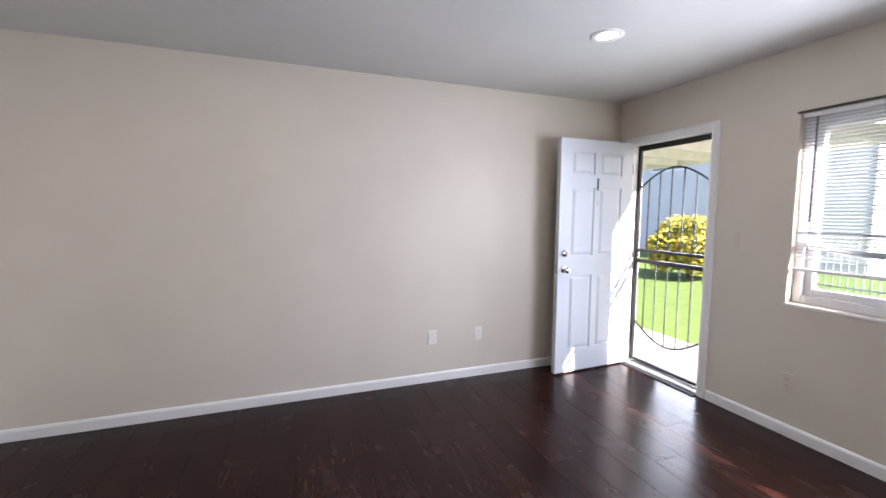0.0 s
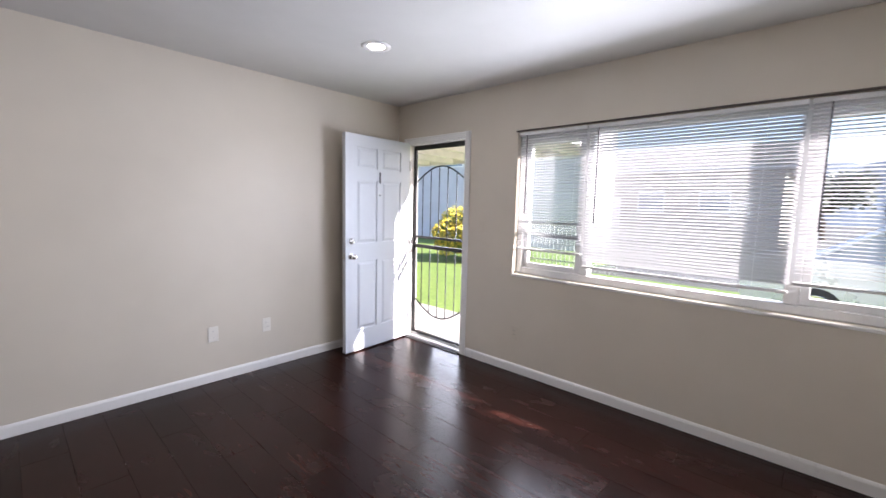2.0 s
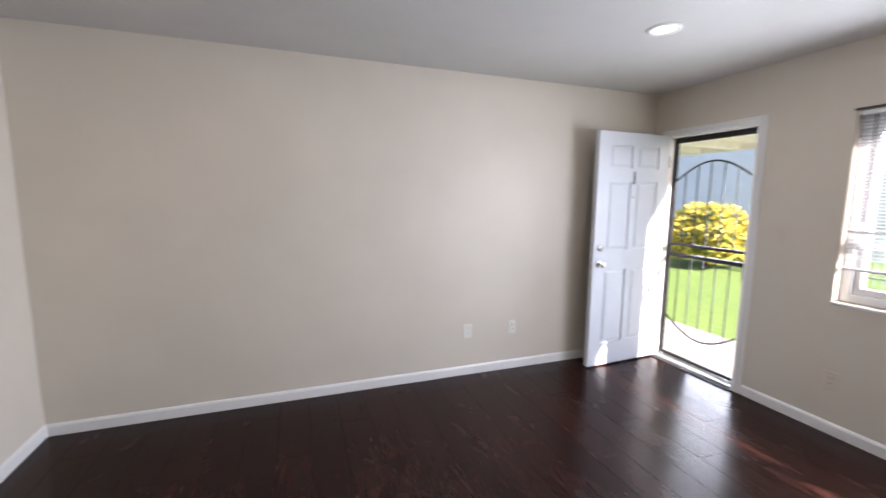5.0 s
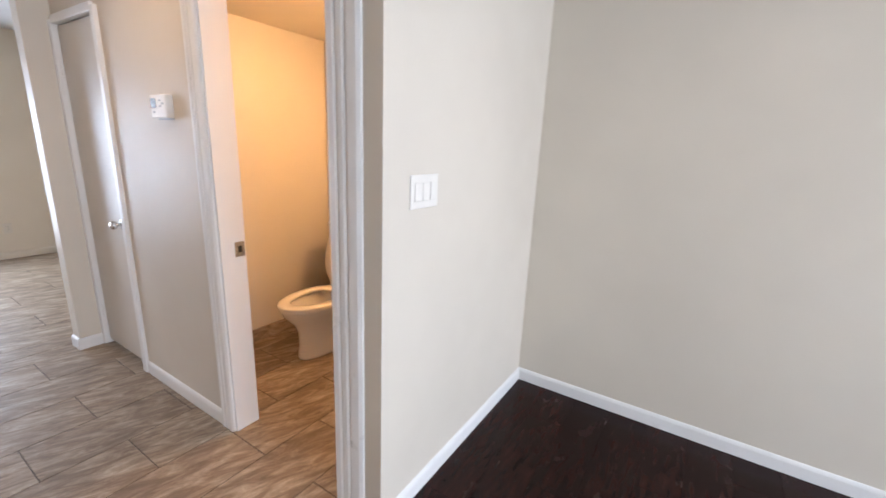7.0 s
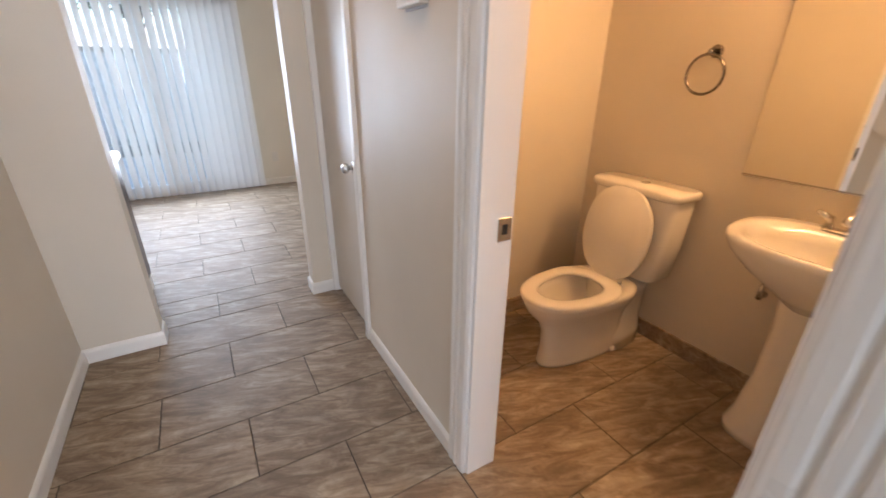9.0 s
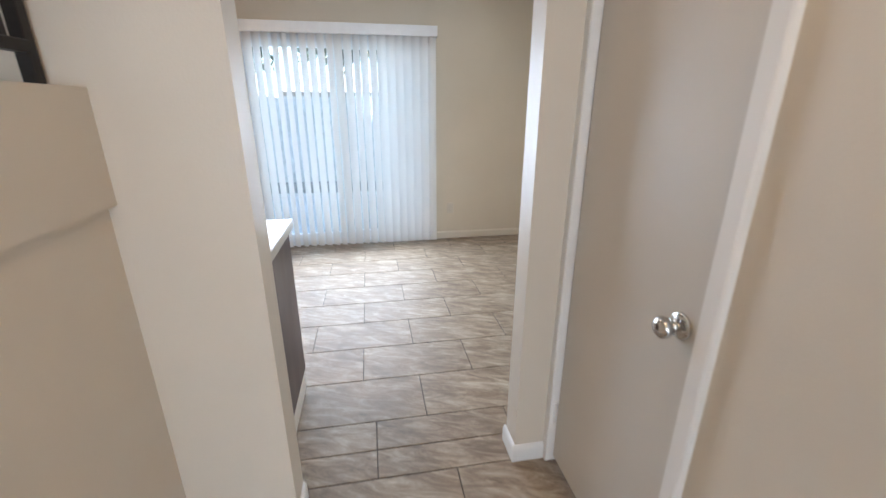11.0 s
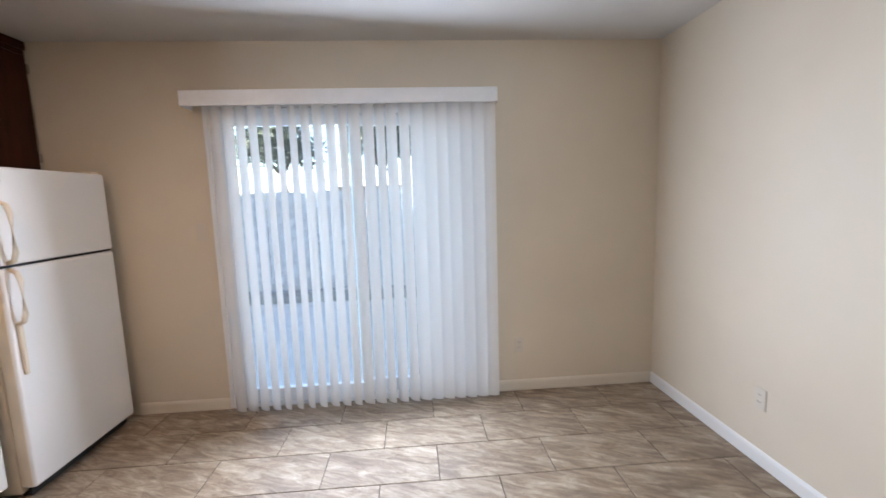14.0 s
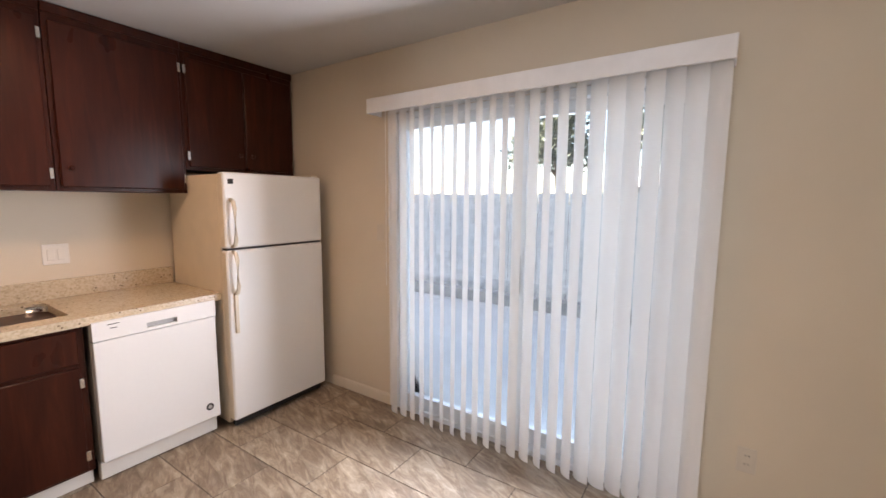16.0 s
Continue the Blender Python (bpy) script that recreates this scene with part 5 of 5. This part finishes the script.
def car(label, place, turn, length=4.4, width=1.76, height=1.42):
    c = base("car", label, "car", place, turn)
    L, W = length / 2, width / 2
    own = bmesh.new()
    prof = [(-L, 0.36), (-L + 0.02, 0.62), (-L + 0.12, 0.82), (-0.95, 0.93), (-0.90, 0.95), (0.95, 0.97), (1.35, 0.98), (L - 0.06, 0.94), (L, 0.70), (L - 0.02, 0.36)]
    rows = []
    for s, k in ((-1, 0.94), (-1, 1.0), (1, 1.0), (1, 0.94)):
        rows.append([own.verts.new((x, s * W * k, z if k == 1.0 or z < 0.9 else z + 0.03)) for x, z in prof])
    rows = [rows[1], rows[0], rows[3], rows[2]]
    for a, b in zip(rows, rows[1:]):
        for k in range(len(prof) - 1):
            own.faces.new((a[k], a[k + 1], b[k + 1], b[k]))
    for r in (rows[0], rows[3]):
        own.faces.new(r)
    own.faces.new([rows[0][0], rows[1][0], rows[2][0], rows[3][0]])
    own.faces.new([rows[0][-1], rows[1][-1], rows[2][-1], rows[3][-1]])
    own.faces.new([rows[0][0], rows[0][-1], rows[3][-1], rows[3][0]])
    part("body", own, CAR_PAINT, c)
    cab = [(-0.92, 0.96), (-0.28, height - 0.03), (0.75, height), (1.45, 0.98)]
    own = bmesh.new()
    rr = [[own.verts.new((x, s * (W - 0.04 - 0.16 * (z - 0.96) / 0.45), z)) for x, z in cab] for s in (-1, 1)]
    for k in range(3):
        own.faces.new((rr[0][k], rr[0][k + 1], rr[1][k + 1], rr[1][k]))
    for r in rr:
        own.faces.new(r)
    own.faces.new((rr[0][0], rr[1][0], rr[1][3], rr[0][3]))
    part("windows", own, SKY_GLASS, c, "car windows, sky reflection put into their blue-grey colour")
    part("roof", box(-0.30, 0.80, -W + 0.22, W - 0.22, height - 0.015, height + 0.015, 0.012, None, 2), CAR_PAINT, c)
    for s in (-1, 1):
        for x0, z0, x1, z1 in ((-0.92, 0.96, -0.28, height - 0.02), (0.12, 0.97, 0.14, height - 0.01), (1.45, 0.98, 0.75, height)):
            part("pillar", tube([(x0, s * (W - 0.035), z0), (x1, s * (W - 0.20), z1)], 0.03, 6), CAR_PAINT, c)
        part("mirror", box(-0.82, -0.62, s * W, s * (W + 0.14), 0.95, 1.07, 0.02) if s > 0 else box(-0.82, -0.62, -W - 0.14, -W, 0.95, 1.07, 0.02), CAR_PAINT, c)
        part("headlight", box(-L - 0.005, -L + 0.12, s * 0.62 - 0.16, s * 0.62 + 0.16, 0.62, 0.74, 0.01), PLATE, c)
        part("tail_light", box(L - 0.10, L + 0.006, s * 0.68 - 0.14, s * 0.68 + 0.14, 0.72, 0.86, 0.01), plain("tail_red", (0.35, 0.02, 0.02), 0.3) if s < 0 else bpy.data.materials["tail_red"], c)
        for x in (-1.35, 1.35):
            w = part("wheel", disc((x, s * (W - 0.20), 0.31), (0, s, 0), 0.31, 0.21, 28, None, 0.03), RUBBER, c, "", True)
            part("rim", disc((x, s * (W + 0.005), 0.31), (0, s, 0), 0.20, 0.012, 24, None, 0.006), CHROME, w)


car("silver-blue parked sedan seen through the window", (8.0, -1.25, -0.16), 86)
car("silver parked hatchback further along the parking", (14.5, -4.6, -0.16), 75)

own = bmesh.new()
ridge = []
for k in range(61):
    y = -110 + k * 2.6
    z = 9.0 + 3.0 * noise.noise((k * 0.16, 0.3, 0)) + 1.2 * noise.noise((k * 0.6, 2.0, 0))
    ridge.append((own.verts.new((78, y, -0.3)), own.verts.new((96, y, z)), own.verts.new((125, y, -0.3))))
for p, q in zip(ridge, ridge[1:]):
    for i in (0, 1):
        own.faces.new((p[i], p[i + 1], q[i + 1], q[i]))
structure("backdrop_hills", own, HAZED_HILL, "dark wooded hills on the horizon, tinted blue for haze", "hills")

# roof height U1 is chosen so the patio fence stays in shade
U0, U1 = H + 0.12, 6.5
structure("upper_floor", slab("z", U0, U0 + 0.14, K_WEST - 0.12, EAST + 0.14, K_SOUTH - 0.12, NORTH + 0.12, [(PIER_X, SWITCH_X, -0.22, 0.91)]), SIDING, "upper floor of the apartment building", "building")
structure("upper_roof", box(K_WEST - 0.12, EAST + 0.14, K_SOUTH - 0.12, NORTH + 0.12, U1, U1 + 0.12), ROOF_TILE, "flat grey roof of the apartment building", "roof")
for x in (K_WEST - 0.12, EAST):
    structure("upper_wall", box(x, x + 0.14, K_SOUTH - 0.12, NORTH + 0.12, U0 + 0.14, U1), SIDING, "pale siding of the upper storey", "building")
for y in (K_SOUTH - 0.12, NORTH):
    structure("upper_wall", box(K_WEST + 0.02, EAST, y, y + 0.12, U0 + 0.14, U1), SIDING, "pale siding of the upper storey", "building")
for a, b, c, d in ((PIER_X - 0.1, PIER_X, -0.32, 1.01), (SWITCH_X, SWITCH_X + 0.1, -0.32, 1.01), (PIER_X, SWITCH_X, -0.32, -0.22), (PIER_X, SWITCH_X, 0.91, 1.01)):
    structure("stairwell_wall", box(a, b, c, d, U0 + 0.14, 5.1), SIDING, "plain wall around the upper stairwell", "wall")
# unseen block, added to keep the southern sun off the patio
structure("wing_south", box(K_WEST - 0.12, EAST + 0.12, -15.0, -4.2, -0.16, U1), SIDING, "unseen block added to shade the patio, shaped like neighbouring apartments", "building")

# ---- outside, patio side ----
structure("patio", slab("z", -0.16, -0.05, -11.4, K_WEST - 0.12, -3.0, 6.0), PATIO, "pale concrete patio slab", "patio")
pf = base("patio_fence", "weathered wooden board fence around the patio", "fence", (-11.0, 0, -0.05))
for z in (0.25, 1.38):
    part("rail", box(0.012, 0.05, -3.0, 6.0, z, z + 0.09), FENCE, pf)
bd = bmesh.new()
box(-0.009, 0.009, -0.068, 0.068, 0.03, 1.62, 0.003, bd)
board_mesh = bpy.data.meshes.new("board")
bd.to_mesh(board_mesh)
bd.free()
board_mesh.materials.append(FENCE)
for k in range(61):
    b = new("board", board_mesh)
    b.parent = pf
    b.matrix_local = pose(random.uniform(-0.004, 0.004), -2.93 + k * 0.147, random.uniform(-0.015, 0.015), 0, 0, random.uniform(-1.2, 1.2))
structure("curb", box(-10.9, -10.72, -3.0, 6.0, -0.05, 0.12, 0.01), plain("dark_block", (0.36, 0.35, 0.335), 0.9, 0, 0.25, 8, 0.4), "dark concrete curb blocks along the fence", "curb")
building("house", "pale neighbouring house behind the patio fence", -52.0, -44.0, -6.0, 12.0, 2.9, 1.9, TAN, [], 1)
for k, (x, y, h, r) in enumerate(((-14.6, 3.6, 3.6, 1.2), (-27.0, 0.2, 7.0, 2.6), (-27.5, -5.2, 7.2, 2.8))):
    tree("leafy green tree behind the patio fence", x, y, h, r, 60 + k)

# ---- laminate planks ----
plank_cache = {}


def plank(x0, x1, y0, y1, parent, name, top, thick, bevel, material):
    key = (round(x1 - x0, 4), round(y1 - y0, 4), name)
    if key not in plank_cache:
        w, l = (x1 - x0) / 2, (y1 - y0) / 2
        bm = bmesh.new()
        lo = [bm.verts.new((sx * w, sy * l, -thick)) for sx, sy in ((-1, -1), (1, -1), (1, 1), (-1, 1))]
        mi = [bm.verts.new((sx * w, sy * l, -bevel)) for sx, sy in ((-1, -1), (1, -1), (1, 1), (-1, 1))]
        hi = [bm.verts.new((sx * (w - bevel), sy * (l - bevel), 0)) for sx, sy in ((-1, -1), (1, -1), (1, 1), (-1, 1))]
        for a, b in ((lo, mi), (mi, hi)):
            for k in range(4):
                bm.faces.new((a[k], a[(k + 1) % 4], b[(k + 1) % 4], b[k]))
        bm.faces.new(hi)
        me = bpy.data.meshes.new(name)
        bm.to_mesh(me)
        bm.free()
        me.materials.append(material)
        plank_cache[key] = me
    ob = new(name, plank_cache[key])
    ob.parent = parent
    ob.matrix_local = pose((x0 + x1) / 2, (y0 + y1) / 2, top)
    return ob


wood = base("floor_living", "dark reddish-brown laminate plank floor, slightly glossy", "floor", (0, 0, 0), kind="structure")
PW, PL = 0.193, 1.215
x, row = SWITCH_X, 0
while x < EAST - 0.01:
    x1 = min(x + PW, EAST)
    y = SOUTH - (0.37 + 0.47 * row) % PL
    while y < NORTH - 0.01:
        a, b = max(y, SOUTH), min(y + PL, NORTH)
        if b - a > 0.02:
            plank(x + 0.0004, x1 - 0.0004, a + 0.0004, b - 0.0004, wood, "plank", 0.0, 0.011, 0.0012, LAMINATE)
        y += PL
    x, row = x1, row + 1

# ---- stone-look tiles ----
tiles = base("floor_tiles", "beige-grey stone-look rectangular floor tiles", "floor", (0, 0, 0), kind="structure")
G = 0.0022
AREAS = ((K_WEST, -4.57, K_SOUTH, K_NORTH), (-4.57, SWITCH_X, HALL_S, NORTH))


def tile_edge(k):
    """Where course k of the tiles begins, counted westwards from the bathroom door."""
    return -3.19 - 0.3085 * k if k <= 4 else -4.424 - 0.319 * (k - 4) if k <= 8 else -5.70 - 0.302 * (k - 8)


for k in range(-5, 15):
    xa, xb = tile_edge(k + 1), tile_edge(k)
    TQ = 0.6135 if k < 5 else 0.603
    off = (1.56 - 0.012 * k if k < 5 else 1.449) + (TQ / 2 if k % 2 else 0)
    for j in range(-6, 6):
        ya, yb = off + j * TQ, off + (j + 1) * TQ
        for ax0, ax1, ay0, ay1 in AREAS:
            a, b, c, d = max(xa, ax0), min(xb, ax1), max(ya, ay0), min(yb, ay1)
            if b - a > 0.02 and d - c > 0.02:
                plank(a + G, b - G, c + G, d - G, tiles, "tile", random.uniform(-0.0004, 0.0004), 0.004, 0.0015, TILE)
